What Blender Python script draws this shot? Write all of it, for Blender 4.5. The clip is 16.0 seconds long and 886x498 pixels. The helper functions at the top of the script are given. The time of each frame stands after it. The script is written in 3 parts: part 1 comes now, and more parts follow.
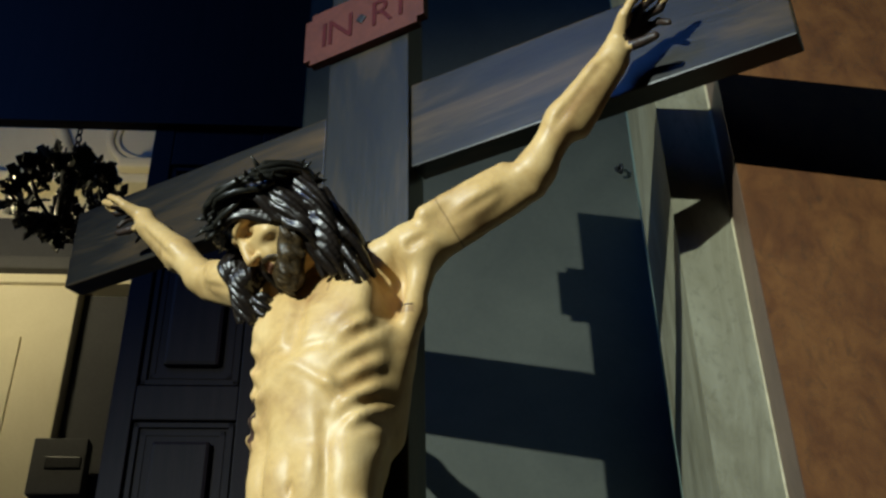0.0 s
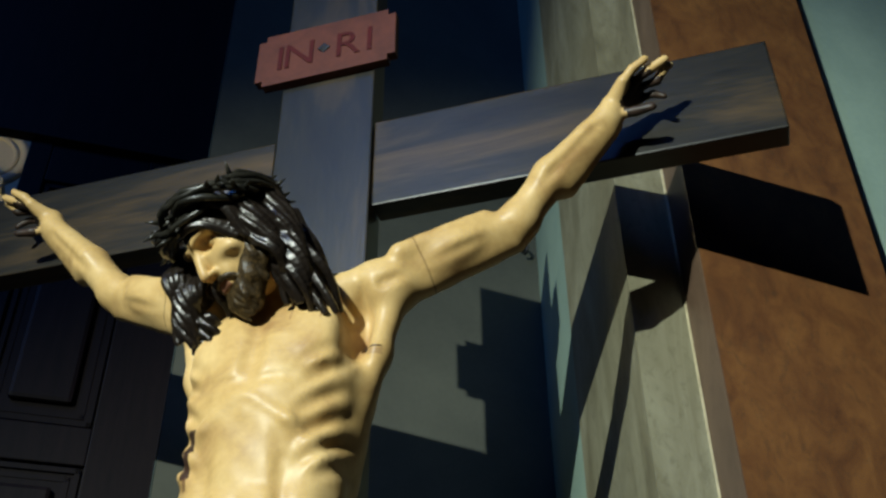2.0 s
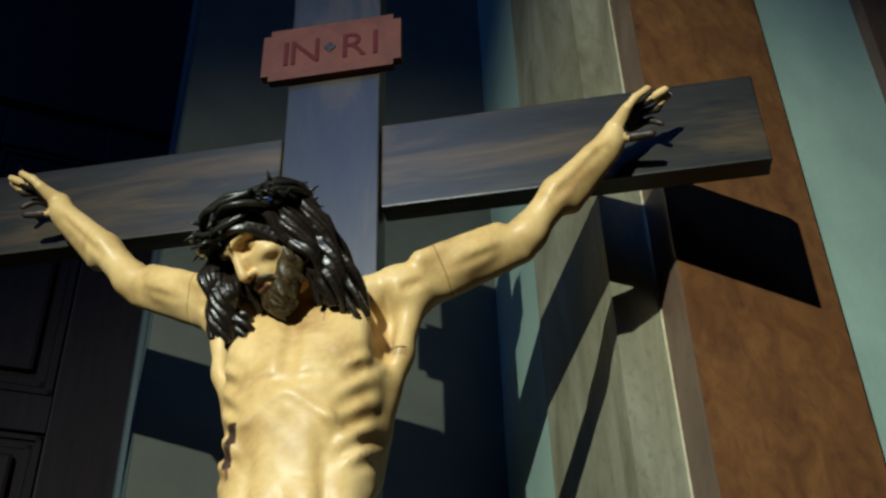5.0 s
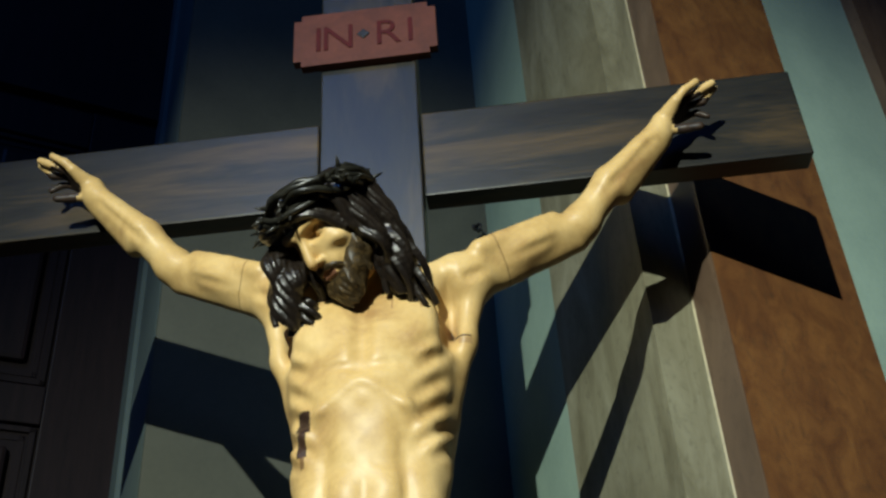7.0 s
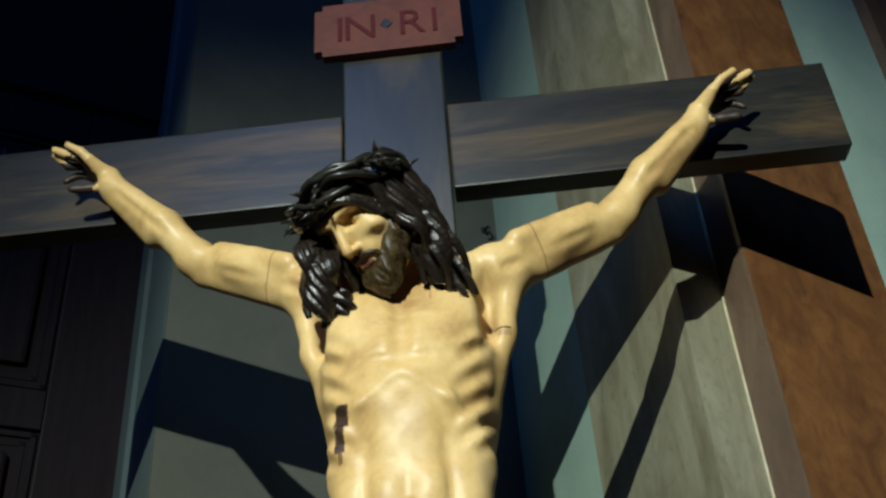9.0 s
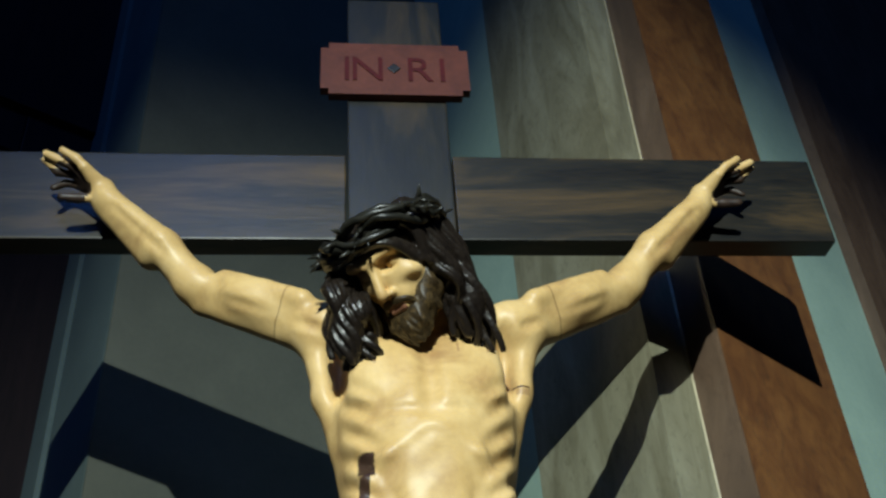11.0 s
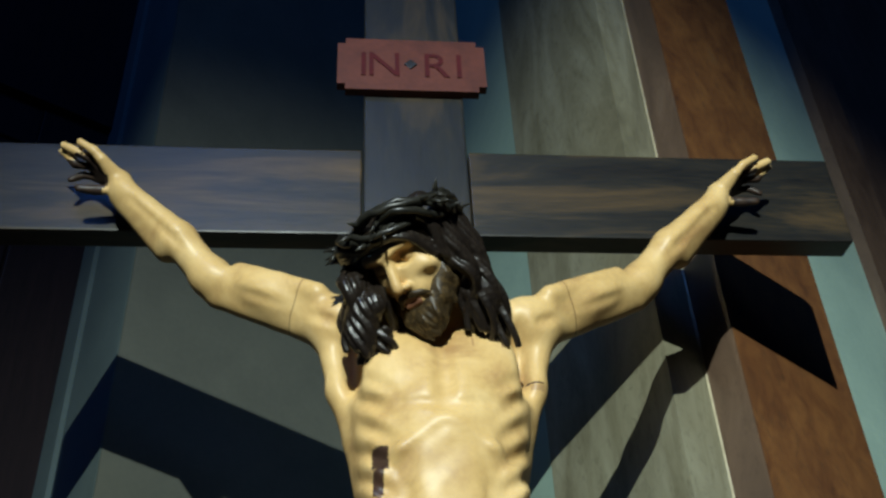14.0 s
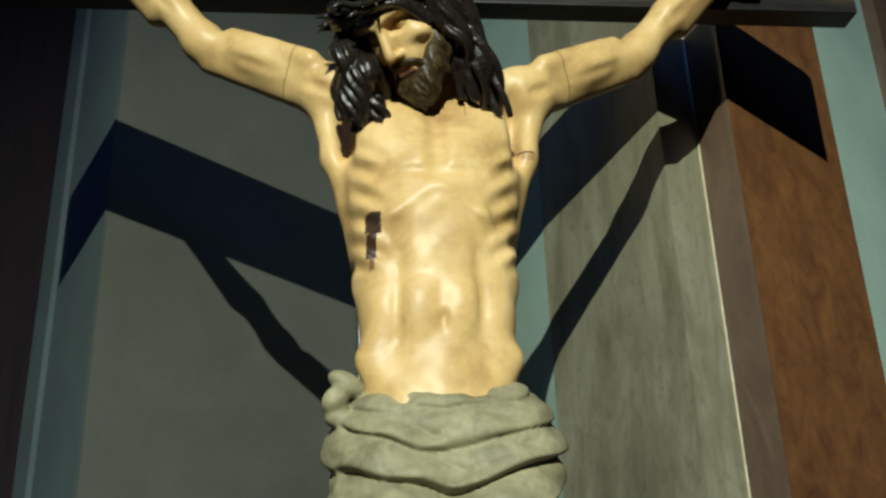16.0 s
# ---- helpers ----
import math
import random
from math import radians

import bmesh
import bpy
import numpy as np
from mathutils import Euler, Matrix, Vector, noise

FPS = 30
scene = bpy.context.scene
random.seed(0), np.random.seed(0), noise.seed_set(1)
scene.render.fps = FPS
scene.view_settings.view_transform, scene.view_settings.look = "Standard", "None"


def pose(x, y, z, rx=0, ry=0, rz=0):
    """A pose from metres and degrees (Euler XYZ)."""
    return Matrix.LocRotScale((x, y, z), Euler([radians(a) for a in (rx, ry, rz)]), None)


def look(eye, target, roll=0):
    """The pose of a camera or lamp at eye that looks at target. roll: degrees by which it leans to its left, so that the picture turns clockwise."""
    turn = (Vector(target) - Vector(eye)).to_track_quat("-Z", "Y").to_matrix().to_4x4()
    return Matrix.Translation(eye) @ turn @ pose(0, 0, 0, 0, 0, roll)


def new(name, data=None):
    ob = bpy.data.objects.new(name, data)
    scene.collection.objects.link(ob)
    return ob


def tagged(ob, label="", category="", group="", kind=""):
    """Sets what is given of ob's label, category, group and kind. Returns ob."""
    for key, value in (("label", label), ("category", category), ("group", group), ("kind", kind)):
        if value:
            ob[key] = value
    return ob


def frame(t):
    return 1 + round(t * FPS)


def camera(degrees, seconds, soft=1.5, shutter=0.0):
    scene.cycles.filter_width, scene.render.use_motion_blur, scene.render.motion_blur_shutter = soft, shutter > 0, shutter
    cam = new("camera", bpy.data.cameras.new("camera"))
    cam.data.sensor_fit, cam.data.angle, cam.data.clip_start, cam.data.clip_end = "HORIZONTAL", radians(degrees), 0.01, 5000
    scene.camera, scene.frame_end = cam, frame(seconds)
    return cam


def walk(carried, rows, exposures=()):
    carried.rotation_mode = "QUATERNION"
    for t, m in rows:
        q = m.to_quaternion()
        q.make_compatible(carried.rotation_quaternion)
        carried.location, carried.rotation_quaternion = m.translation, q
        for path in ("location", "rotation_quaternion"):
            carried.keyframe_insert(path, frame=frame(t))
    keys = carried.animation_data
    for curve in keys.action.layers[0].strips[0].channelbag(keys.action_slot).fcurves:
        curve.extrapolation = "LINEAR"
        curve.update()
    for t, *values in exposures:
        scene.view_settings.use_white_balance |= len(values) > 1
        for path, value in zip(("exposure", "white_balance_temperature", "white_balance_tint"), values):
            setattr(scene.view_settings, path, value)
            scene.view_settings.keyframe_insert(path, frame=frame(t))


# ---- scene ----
cam = camera(48.7, 16.0, soft=2.6)
PATH = [
    (0, (-0.157, 0.116, 1.689), (-0.979, 1.624, 2.714), -1.2),
    (0.5, (-0.207, 0.105, 1.698), (-0.995, 1.625, 2.733), -1.7),
    (1, (-0.292, 0.12, 1.69), (-0.991, 1.645, 2.779), -0.7),
    (1.5, (-0.401, 0.132, 1.692), (-0.97, 1.671, 2.837), -0.1),
    (2, (-0.489, 0.137, 1.694), (-0.938, 1.699, 2.859), -0.5),
    (2.5, (-0.602, 0.102, 1.698), (-0.911, 1.712, 2.842), -2.8),
    (3, (-0.703, 0.052, 1.708), (-0.897, 1.695, 2.832), -4.2),
    (3.5, (-0.695, 0.018, 1.709), (-0.899, 1.666, 2.824), -3.4),
    (4, (-0.655, -0.022, 1.707), (-0.91, 1.626, 2.811), -2.1),
    (4.5, (-0.649, -0.056, 1.697), (-0.928, 1.592, 2.795), -1.5),
    (7, (-0.931, -0.111, 1.703), (-1.058, 1.571, 2.778), -3.8),
    (7.5, (-0.945, -0.098, 1.703), (-1.084, 1.584, 2.776), -3.8),
    (8, (-0.966, -0.07, 1.702), (-1.113, 1.607, 2.783), -3.8),
    (8.2, (-0.96, -0.065, 1.695), (-1.121, 1.608, 2.778), -3.6),
    (10.3, (-1.3, -0.007, 1.72), (-1.143, 1.629, 2.859), -4.7),
    (10.5, (-1.324, -0.022, 1.717), (-1.14, 1.606, 2.864), -4.2),
    (11, (-1.36, -0.029, 1.732), (-1.153, 1.582, 2.899), -4.1),
    (11.5, (-1.364, -0.029, 1.73), (-1.168, 1.569, 2.916), -3.8),
    (12, (-1.367, -0.025, 1.729), (-1.18, 1.569, 2.923), -3.6),
    (12.5, (-1.369, -0.022, 1.728), (-1.187, 1.571, 2.924), -3.5),
    (13, (-1.369, -0.023, 1.725), (-1.189, 1.571, 2.919), -3.4),
    (13.5, (-1.367, -0.022, 1.724), (-1.187, 1.576, 2.912), -3.2),
    (14, (-1.367, -0.019, 1.724), (-1.184, 1.592, 2.894), -3.0),
    (14.5, (-1.366, -0.023, 1.721), (-1.181, 1.622, 2.844), -2.8),
    (15, (-1.366, -0.024, 1.719), (-1.177, 1.675, 2.757), -2.4),
    (15.5, (-1.359, -0.034, 1.718), (-1.172, 1.732, 2.638), -2.1),
    (16, (-1.349, -0.044, 1.714), (-1.169, 1.798, 2.472), -1.9),
]
walk(cam, [(t, look(eye, target, roll)) for t, eye, target, roll in PATH], [
    (0, 0, 6000, 10), (3, 0, 6450, 10), (4.5, 0, 6350, 10), (7.5, 0, 6500, 10), (10.5, 0, 6000, 10), (14, 0, 6000, 10), (16, 0, 6500, 10)])


# ---- world and lamps ----
world = bpy.data.worlds.new("world")
scene.world = world
world.use_nodes = True
world.node_tree.nodes["Background"].inputs[0].default_value = (0.05, 0.09, 0.30, 1)
world.node_tree.nodes["Background"].inputs[1].default_value = 0.02


def lamp(name, kind, place, aim, power, colour, size=0.1, cone=30, blend=1.0):
    data = bpy.data.lights.new(name, kind)
    data.energy, data.color = power, colour
    if kind == "AREA":
        data.shape, data.size, data.size_y = "RECTANGLE", size, size * 2.2
    else:
        data.shadow_soft_size = size
    if kind == "SPOT":
        data.spot_size, data.spot_blend = radians(cone), blend
    ob = new(name, data)
    ob.matrix_world = look(place, aim)
    return ob


# a spotlight high on the far side of the aisle; behind, an added blue fill
lamp("altar_spotlight", "SPOT", (-2.08, -4.60, 4.34), (-0.62, 1.90, 1.85), 2620, (0.92, 1.0, 0.86), 0.028, 50, 1.0)
# unseen lamp, made up to tint the shadows and the beams blue
lamp("blue_fill", "AREA", (-3.4, -8.1, 9.5), (-1.0, 2.0, 2.8), 205, (0.10, 0.30, 1.0), 2.0)
lamp("chandelier_glow", "POINT", (-5.01, 2.95, 4.95), (0, 0, 0), 44, (1.0, 0.84, 0.46), 0.10)


# ---- materials ----
def material(name, rough=0.6, spec=0.5):
    m = bpy.data.materials.new(name)
    m.use_nodes = True
    b = m.node_tree.nodes["Principled BSDF"]
    b.inputs["Roughness"].default_value = rough
    b.inputs["Specular IOR Level"].default_value = spec
    return m, m.node_tree, b


def add(tree, kind, **values):
    n = tree.nodes.new(kind)
    for key, value in values.items():
        if key in n.inputs:
            n.inputs[key].default_value = value
    return n


def position(tree, scale=(1, 1, 1), turn=0.0):
    g = add(tree, "ShaderNodeNewGeometry")
    m = tree.nodes.new("ShaderNodeMapping")
    m.inputs["Scale"].default_value = scale
    m.inputs["Rotation"].default_value = (0, 0, radians(turn))
    tree.links.new(g.outputs["Position"], m.inputs["Vector"])
    return m.outputs["Vector"]


def noise_tex(tree, vec, scale, detail=5.0, rough=0.55, bend=0.0):
    n = add(tree, "ShaderNodeTexNoise", Scale=scale, Detail=detail, Roughness=rough, Distortion=bend)
    tree.links.new(vec, n.inputs["Vector"])
    return n.outputs["Fac"]


def ramp(tree, fac, stops):
    r = tree.nodes.new("ShaderNodeValToRGB")
    while len(r.color_ramp.elements) < len(stops):
        r.color_ramp.elements.new(0.5)
    for e, (p, c) in zip(r.color_ramp.elements, stops):
        e.position, e.color = p, (*c, 1)
    tree.links.new(fac, r.inputs["Fac"])
    return r.outputs["Color"]


def mix(tree, fac, a, b, how="MIX"):
    m = tree.nodes.new("ShaderNodeMix")
    m.data_type, m.blend_type = "RGBA", how
    for value, k in ((fac, 0), (a, 6), (b, 7)):
        if isinstance(value, bpy.types.NodeSocket):
            tree.links.new(value, m.inputs[k])
        else:
            m.inputs[k].default_value = value if k == 0 else (*value, 1)
    return m.outputs[2]


def math_node(tree, op, a, b=0.0, c=0.0):
    m = tree.nodes.new("ShaderNodeMath")
    m.operation = op
    for k, value in enumerate((a, b, c)):
        if isinstance(value, bpy.types.NodeSocket):
            tree.links.new(value, m.inputs[k])
        else:
            m.inputs[k].default_value = value
    return m.outputs[0]


def bump(tree, bsdf, height, strength=0.2, distance=0.004):
    n = add(tree, "ShaderNodeBump", Strength=strength, Distance=distance)
    tree.links.new(height, n.inputs["Height"])
    tree.links.new(n.outputs["Normal"], bsdf.inputs["Normal"])


def plaster(name, dark, light, rough=0.75, scale=1.0, mottling=3.0, grain=60.0, strength=0.15):
    m, t, b = material(name, rough, 0.3)
    v = position(t, (scale, scale, scale))
    big, small = noise_tex(t, v, mottling, 6, 0.6, 0.4), noise_tex(t, v, grain, 4)
    c = ramp(t, big, ((0.32, dark), (0.68, light)))
    c = mix(t, 0.25, c, ramp(t, small, ((0.3, dark), (0.7, light))))
    t.links.new(c, b.inputs["Base Color"])
    bump(t, b, small, strength, 0.002)
    return m


def marble(name, stops, rough=0.38, stretch=(3.0, 3.0, 0.55), veins=2.0, vein_colour=None, bend=1.2):
    """Painted marbling whose clouds run upwards, with darker veins and specks."""
    m, t, b = material(name, rough, 0.5)
    v = position(t, stretch)
    fine = position(t, (14, 14, 9))
    clouds = noise_tex(t, v, veins, 8, 0.66, bend)
    broad = noise_tex(t, position(t, (1.3, 1.3, 0.7)), 1.6, 4)
    c = ramp(t, math_node(t, "ADD", math_node(t, "MULTIPLY", clouds, 0.75), math_node(t, "MULTIPLY", broad, 0.27)), stops)
    specks = noise_tex(t, fine, 3.2, 7, 0.7, 0.6)
    c = mix(t, ramp(t, specks, ((0.52, (0, 0, 0)), (0.72, (0.55, 0.55, 0.55)))), c, vein_colour or stops[0][1])
    t.links.new(c, b.inputs["Base Color"])
    bump(t, b, specks, 0.12, 0.002)
    return m


def wood(name, dark, light, along, rough=0.5, bands=1.0, gloss=0.4, middle=None, detail=8, fine_part=0.3):
    """Grain that runs along one axis; along gives the coordinate scales."""
    m, t, b = material(name, rough, gloss)
    v = position(t, along)
    grain = noise_tex(t, v, 3.0 * bands, detail, 0.65, 0.8)
    fine = noise_tex(t, v, 22.0, 4, 0.6)
    c = ramp(t, grain, ((0.30, dark), (0.50, middle or tuple((p + q) / 2 for p, q in zip(dark, light))), (0.72, light)))
    c = mix(t, fine_part, c, ramp(t, fine, ((0.35, dark), (0.7, light))))
    t.links.new(c, b.inputs["Base Color"])
    bump(t, b, fine, 0.2, 0.002)
    return m


GREY = plaster("grey_wall_paint", (0.068, 0.072, 0.060), (0.098, 0.102, 0.082))
TEAL = plaster("grey_green_paint", (0.24, 0.34, 0.29), (0.33, 0.45, 0.37), 0.7)
JAMB = plaster("jamb_paint", (0.066, 0.092, 0.092), (0.094, 0.126, 0.122), 0.7)
GREEN = marble("green_grey_marbling", ((0.28, (0.085, 0.076, 0.046)), (0.48, (0.185, 0.172, 0.112)), (0.66, (0.285, 0.275, 0.195)), (0.8, (0.20, 0.22, 0.18))), 0.5, (4.0, 4.0, 1.1), 1.6)
RED = marble("red_brown_marbling", ((0.28, (0.036, 0.016, 0.010)), (0.46, (0.118, 0.047, 0.017)), (0.66, (0.190, 0.082, 0.026)), (0.82, (0.150, 0.098, 0.046))), 0.5, (8, 8, 6.0), 1.5, (0.06, 0.035, 0.018), 0.5)
BROWN = marble("brown_marbling", ((0.3, (0.06, 0.036, 0.024)), (0.6, (0.135, 0.085, 0.055)), (0.8, (0.19, 0.14, 0.10))), 0.5, (5, 5, 1.6), 1.6)
EDGE_GLINT = plaster("pale_edge_glint", (0.26, 0.22, 0.13), (0.46, 0.40, 0.26), 0.5, 1.0, 18.0)
DARK_WOOD = wood("dark_door_wood", (0.007, 0.0055, 0.0065), (0.020, 0.012, 0.013), (9, 9, 0.7), 0.5, 1.0, 0.15)
BEAM = wood("weathered_beam_paint", (0.0020, 0.0030, 0.0050), (0.080, 0.050, 0.022), (0.8, 3.0, 7.0), 0.38, 0.55, 0.36, (0.0115, 0.0115, 0.0105), 4, 0.12)
POST = wood("weathered_post_paint", (0.003, 0.005, 0.009), (0.055, 0.038, 0.021), (5, 5, 0.9), 0.36, 0.6, 0.42, (0.012, 0.013, 0.013), 4, 0.12)
SIGN = plaster("red_sign_paint", (0.060, 0.014, 0.009), (0.112, 0.028, 0.017), 0.6, 1.0, 14.0, 90.0)
LETTER = plaster("dark_red_lettering", (0.040, 0.0015, 0.004), (0.070, 0.003, 0.006), 0.8, 1.0, 30.0)
IRON = plaster("black_wrought_iron", (0.008, 0.008, 0.010), (0.03, 0.03, 0.034), 0.4, 1.0, 40.0)
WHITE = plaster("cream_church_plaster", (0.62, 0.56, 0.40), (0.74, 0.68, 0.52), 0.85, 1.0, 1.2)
STONE = plaster("stone_floor", (0.014, 0.013, 0.013), (0.034, 0.031, 0.028), 0.5, 1.0, 2.0)
# also stands for shade on parts of the cream nave wall
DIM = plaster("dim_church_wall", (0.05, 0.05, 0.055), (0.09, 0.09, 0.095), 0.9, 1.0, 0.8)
THORN = plaster("dark_thorn_twigs", (0.006, 0.006, 0.005), (0.028, 0.026, 0.020), 0.32, 1.0, 35.0)


def statue_skin():
    m, t, b = material("ivory_painted_wood", 0.43, 0.34)
    v = position(t)
    broad, fine = noise_tex(t, v, 9.0, 6, 0.6, 0.5), noise_tex(t, v, 70.0, 5)
    c = ramp(t, broad, ((0.26, (0.34, 0.180, 0.062)), (0.48, (0.58, 0.375, 0.140)), (0.72, (0.73, 0.515, 0.230))))
    c = mix(t, 0.15, c, ramp(t, fine, ((0.3, (0.45, 0.30, 0.15)), (0.7, (0.74, 0.54, 0.25)))))
    # fine dark joints round both upper arms, where the carved arms are set on
    g = add(t, "ShaderNodeNewGeometry")
    for side in (-1, 1):
        s = t.nodes.new("ShaderNodeVectorMath")
        s.operation = "DOT_PRODUCT"
        t.links.new(g.outputs["Position"], s.inputs[0])
        n = Vector((side * 0.88, 0.17, 0.42)).normalized()
        s.inputs[1].default_value = n
        at = Vector((-1.2085 + side * 0.2655, 1.55, 2.760))
        off = math_node(t, "ABSOLUTE", math_node(t, "SUBTRACT", math_node(t, "ADD", s.outputs["Value"], math_node(t, "MULTIPLY", broad, 0.012)), n.dot(at) + 0.006))
        line = math_node(t, "LESS_THAN", off, 0.0016)
        c = mix(t, math_node(t, "MULTIPLY", line, 0.5), c, (0.10, 0.045, 0.02))
    # the painted wound, drops of blood and the chipped crack under the arm, uneven at their edges
    ragged = noise_tex(t, v, 120.0, 4)
    for at, wide, high, colour, power in (
        ((-1.318, 2.387), 0.0140, 0.022, (0.020, 0.007, 0.010), 0.95),
        ((-1.321, 2.346), 0.0095, 0.024, (0.024, 0.008, 0.010), 0.95),
        ((-1.320, 2.315), 0.0045, 0.012, (0.09, 0.035, 0.02), 0.7),
        ((-1.153, 2.606), 0.0022, 0.012, (0.22, 0.09, 0.05), 0.5),
        ((-1.099, 2.606), 0.0022, 0.010, (0.22, 0.09, 0.05), 0.5),
        ((-1.302, 2.580), 0.0030, 0.010, (0.22, 0.09, 0.05), 0.5),
        ((-1.030, 2.570), 0.0170, 0.0022, (0.06, 0.03, 0.02), 0.9),
        ((-1.026, 2.560), 0.0140, 0.0060, (0.30, 0.17, 0.08), 0.6),
    ):
        s = add(t, "ShaderNodeSeparateXYZ")
        t.links.new(g.outputs["Position"], s.inputs[0])
        dx = math_node(t, "DIVIDE", math_node(t, "ABSOLUTE", math_node(t, "SUBTRACT", s.outputs["X"], at[0])), wide)
        dz = math_node(t, "DIVIDE", math_node(t, "ABSOLUTE", math_node(t, "SUBTRACT", s.outputs["Z"], at[1])), high)
        far = math_node(t, "ADD", math_node(t, "MAXIMUM", dx, dz), math_node(t, "MULTIPLY", math_node(t, "SUBTRACT", ragged, 0.5), 0.55))
        front = math_node(t, "LESS_THAN", s.outputs["Y"], 1.60)
        soft = ramp(t, far, ((0.86, (1, 1, 1)), (1.0, (0, 0, 0))))
        c = mix(t, math_node(t, "MULTIPLY", math_node(t, "MULTIPLY", soft, front), power), c, colour)
    # the painted bruise on the cheek, and shade painted into the hollows of the eyes
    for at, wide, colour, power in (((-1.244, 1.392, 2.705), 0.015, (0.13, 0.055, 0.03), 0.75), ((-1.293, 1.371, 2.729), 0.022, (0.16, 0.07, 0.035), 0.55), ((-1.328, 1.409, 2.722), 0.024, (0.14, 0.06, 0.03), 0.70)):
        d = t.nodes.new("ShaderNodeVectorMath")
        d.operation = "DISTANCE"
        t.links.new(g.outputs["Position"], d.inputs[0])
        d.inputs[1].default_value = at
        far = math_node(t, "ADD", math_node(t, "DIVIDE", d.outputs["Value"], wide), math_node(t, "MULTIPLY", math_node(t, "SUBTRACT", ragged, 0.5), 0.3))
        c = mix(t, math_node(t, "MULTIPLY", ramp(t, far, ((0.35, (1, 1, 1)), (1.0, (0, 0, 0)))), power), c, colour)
    t.links.new(c, b.inputs["Base Color"])
    bump(t, b, fine, 0.08, 0.001)
    return m


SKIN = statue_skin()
HAIR = wood("dark_carved_hair", (0.004, 0.003, 0.003), (0.024, 0.017, 0.012), (30, 30, 18), 0.30, 1.0, 0.55)
CLOTH = plaster("cream_grey_gilded_cloth", (0.12, 0.108, 0.060), (0.38, 0.345, 0.205), 0.6, 1.0, 12.0, 70.0)
BEARD = wood("brown_carved_beard", (0.005, 0.0035, 0.0025), (0.15, 0.095, 0.035), (30, 30, 22), 0.42, 1.0, 0.3, (0.022, 0.015, 0.008))
# dark colour that stands for the shade inside the cupped hands
PALM_SHADE = plaster("dark_shaded_palm", (0.012, 0.009, 0.009), (0.06, 0.036, 0.024), 0.45, 1.0, 40.0)
LIPS = plaster("dull_red_lips", (0.13, 0.055, 0.032), (0.22, 0.10, 0.055), 0.45, 1.0, 45.0)
BULB = bpy.data.materials.new("warm_bulb")
BULB.use_nodes = True
BULB.node_tree.nodes["Principled BSDF"].inputs["Emission Color"].default_value = (1, 0.86, 0.5, 1)
BULB.node_tree.nodes["Principled BSDF"].inputs["Emission Strength"].default_value = 14


# ---- building helpers ----
def link(name, bm, mat, parent=None, smooth=False):
    me = bpy.data.meshes.new(name)
    bmesh.ops.recalc_face_normals(bm, faces=bm.faces)
    bm.to_mesh(me)
    bm.free()
    for m in mat if isinstance(mat, (list, tuple)) else [mat]:
        me.materials.append(m)
    if smooth:
        me.polygons.foreach_set("use_smooth", [True] * len(me.polygons))
    ob = new(name, me)
    ob.parent = parent
    return ob


def part(name, bm, mat, parent, label="", smooth=False):
    return tagged(link(name, bm, mat, parent, smooth), label)


def thing(name, label, category, at=(0, 0, 0), group=""):
    ob = new(name)
    ob.location = at
    ob.empty_display_size = 0.1
    bpy.context.view_layer.update()
    return tagged(ob, label, category, group)


def box(x0, y0, z0, x1, y1, z1, bevel=0.0, bm=None, m=None):
    bm = bm or bmesh.new()
    made = bmesh.ops.create_cube(bm, size=1)["verts"]
    for v in made:
        v.co = Vector(((x0 + x1) / 2 + v.co.x * (x1 - x0), (y0 + y1) / 2 + v.co.y * (y1 - y0), (z0 + z1) / 2 + v.co.z * (z1 - z0)))
    if bevel:
        edges = {e for v in made for e in v.link_edges}
        made = list({v for f in bmesh.ops.bevel(bm, geom=list(edges), offset=bevel, segments=2, affect="EDGES", profile=0.6)["faces"] for v in f.verts} | {v for v in made if v.is_valid})
    if m:
        bmesh.ops.transform(bm, matrix=m, verts=made)
    return bm


def prism(points, z0, z1, bevel=0.0):
    bm = bmesh.new()
    low = [bm.verts.new((x, y, z0)) for x, y in points]
    high = [bm.verts.new((x, y, z1)) for x, y in points]
    bm.faces.new(low), bm.faces.new(high)
    for i in range(len(points)):
        j = (i + 1) % len(points)
        bm.faces.new((low[i], low[j], high[j], high[i]))
    if bevel:
        upright = [e for e in bm.edges if abs(e.verts[0].co.z - e.verts[1].co.z) > 0.1]
        bmesh.ops.bevel(bm, geom=upright, offset=bevel, segments=2, affect="EDGES")
    return bm


def tube(points, radii, sides=8, bm=None, closed=False):
    bm = bm or bmesh.new()
    pts = [Vector(p) for p in points]
    rings = []
    side = None
    for i, p in enumerate(pts):
        d = (pts[(i + 1) % len(pts)] - pts[i - 1]) if closed or 0 < i < len(pts) - 1 else (pts[1] - pts[0] if i == 0 else pts[-1] - pts[-2])
        d.normalize()
        side = side - d * side.dot(d) if side else d.orthogonal()
        side.normalize()
        up = d.cross(side)
        r = radii[i] if isinstance(radii, (list, tuple)) else radii
        rings.append([bm.verts.new(p + (side * math.cos(a) + up * math.sin(a)) * r) for a in (2 * math.pi * k / sides for k in range(sides))])
    for i in range(len(rings) if closed else len(rings) - 1):
        a, b = rings[i], rings[(i + 1) % len(rings)]
        for k in range(sides):
            bm.faces.new((a[k], a[(k + 1) % sides], b[(k + 1) % sides], b[k]))
    if not closed:
        bm.faces.new(rings[0]), bm.faces.new(rings[-1])
    return bm


# the wall's own directions: u along it, v into it
AU, AV = Vector((0.8387, 0.5446)), Vector((-0.5446, 0.8387))


def uv(u, v):
    p = AU * u + AV * v
    return p.x, p.y


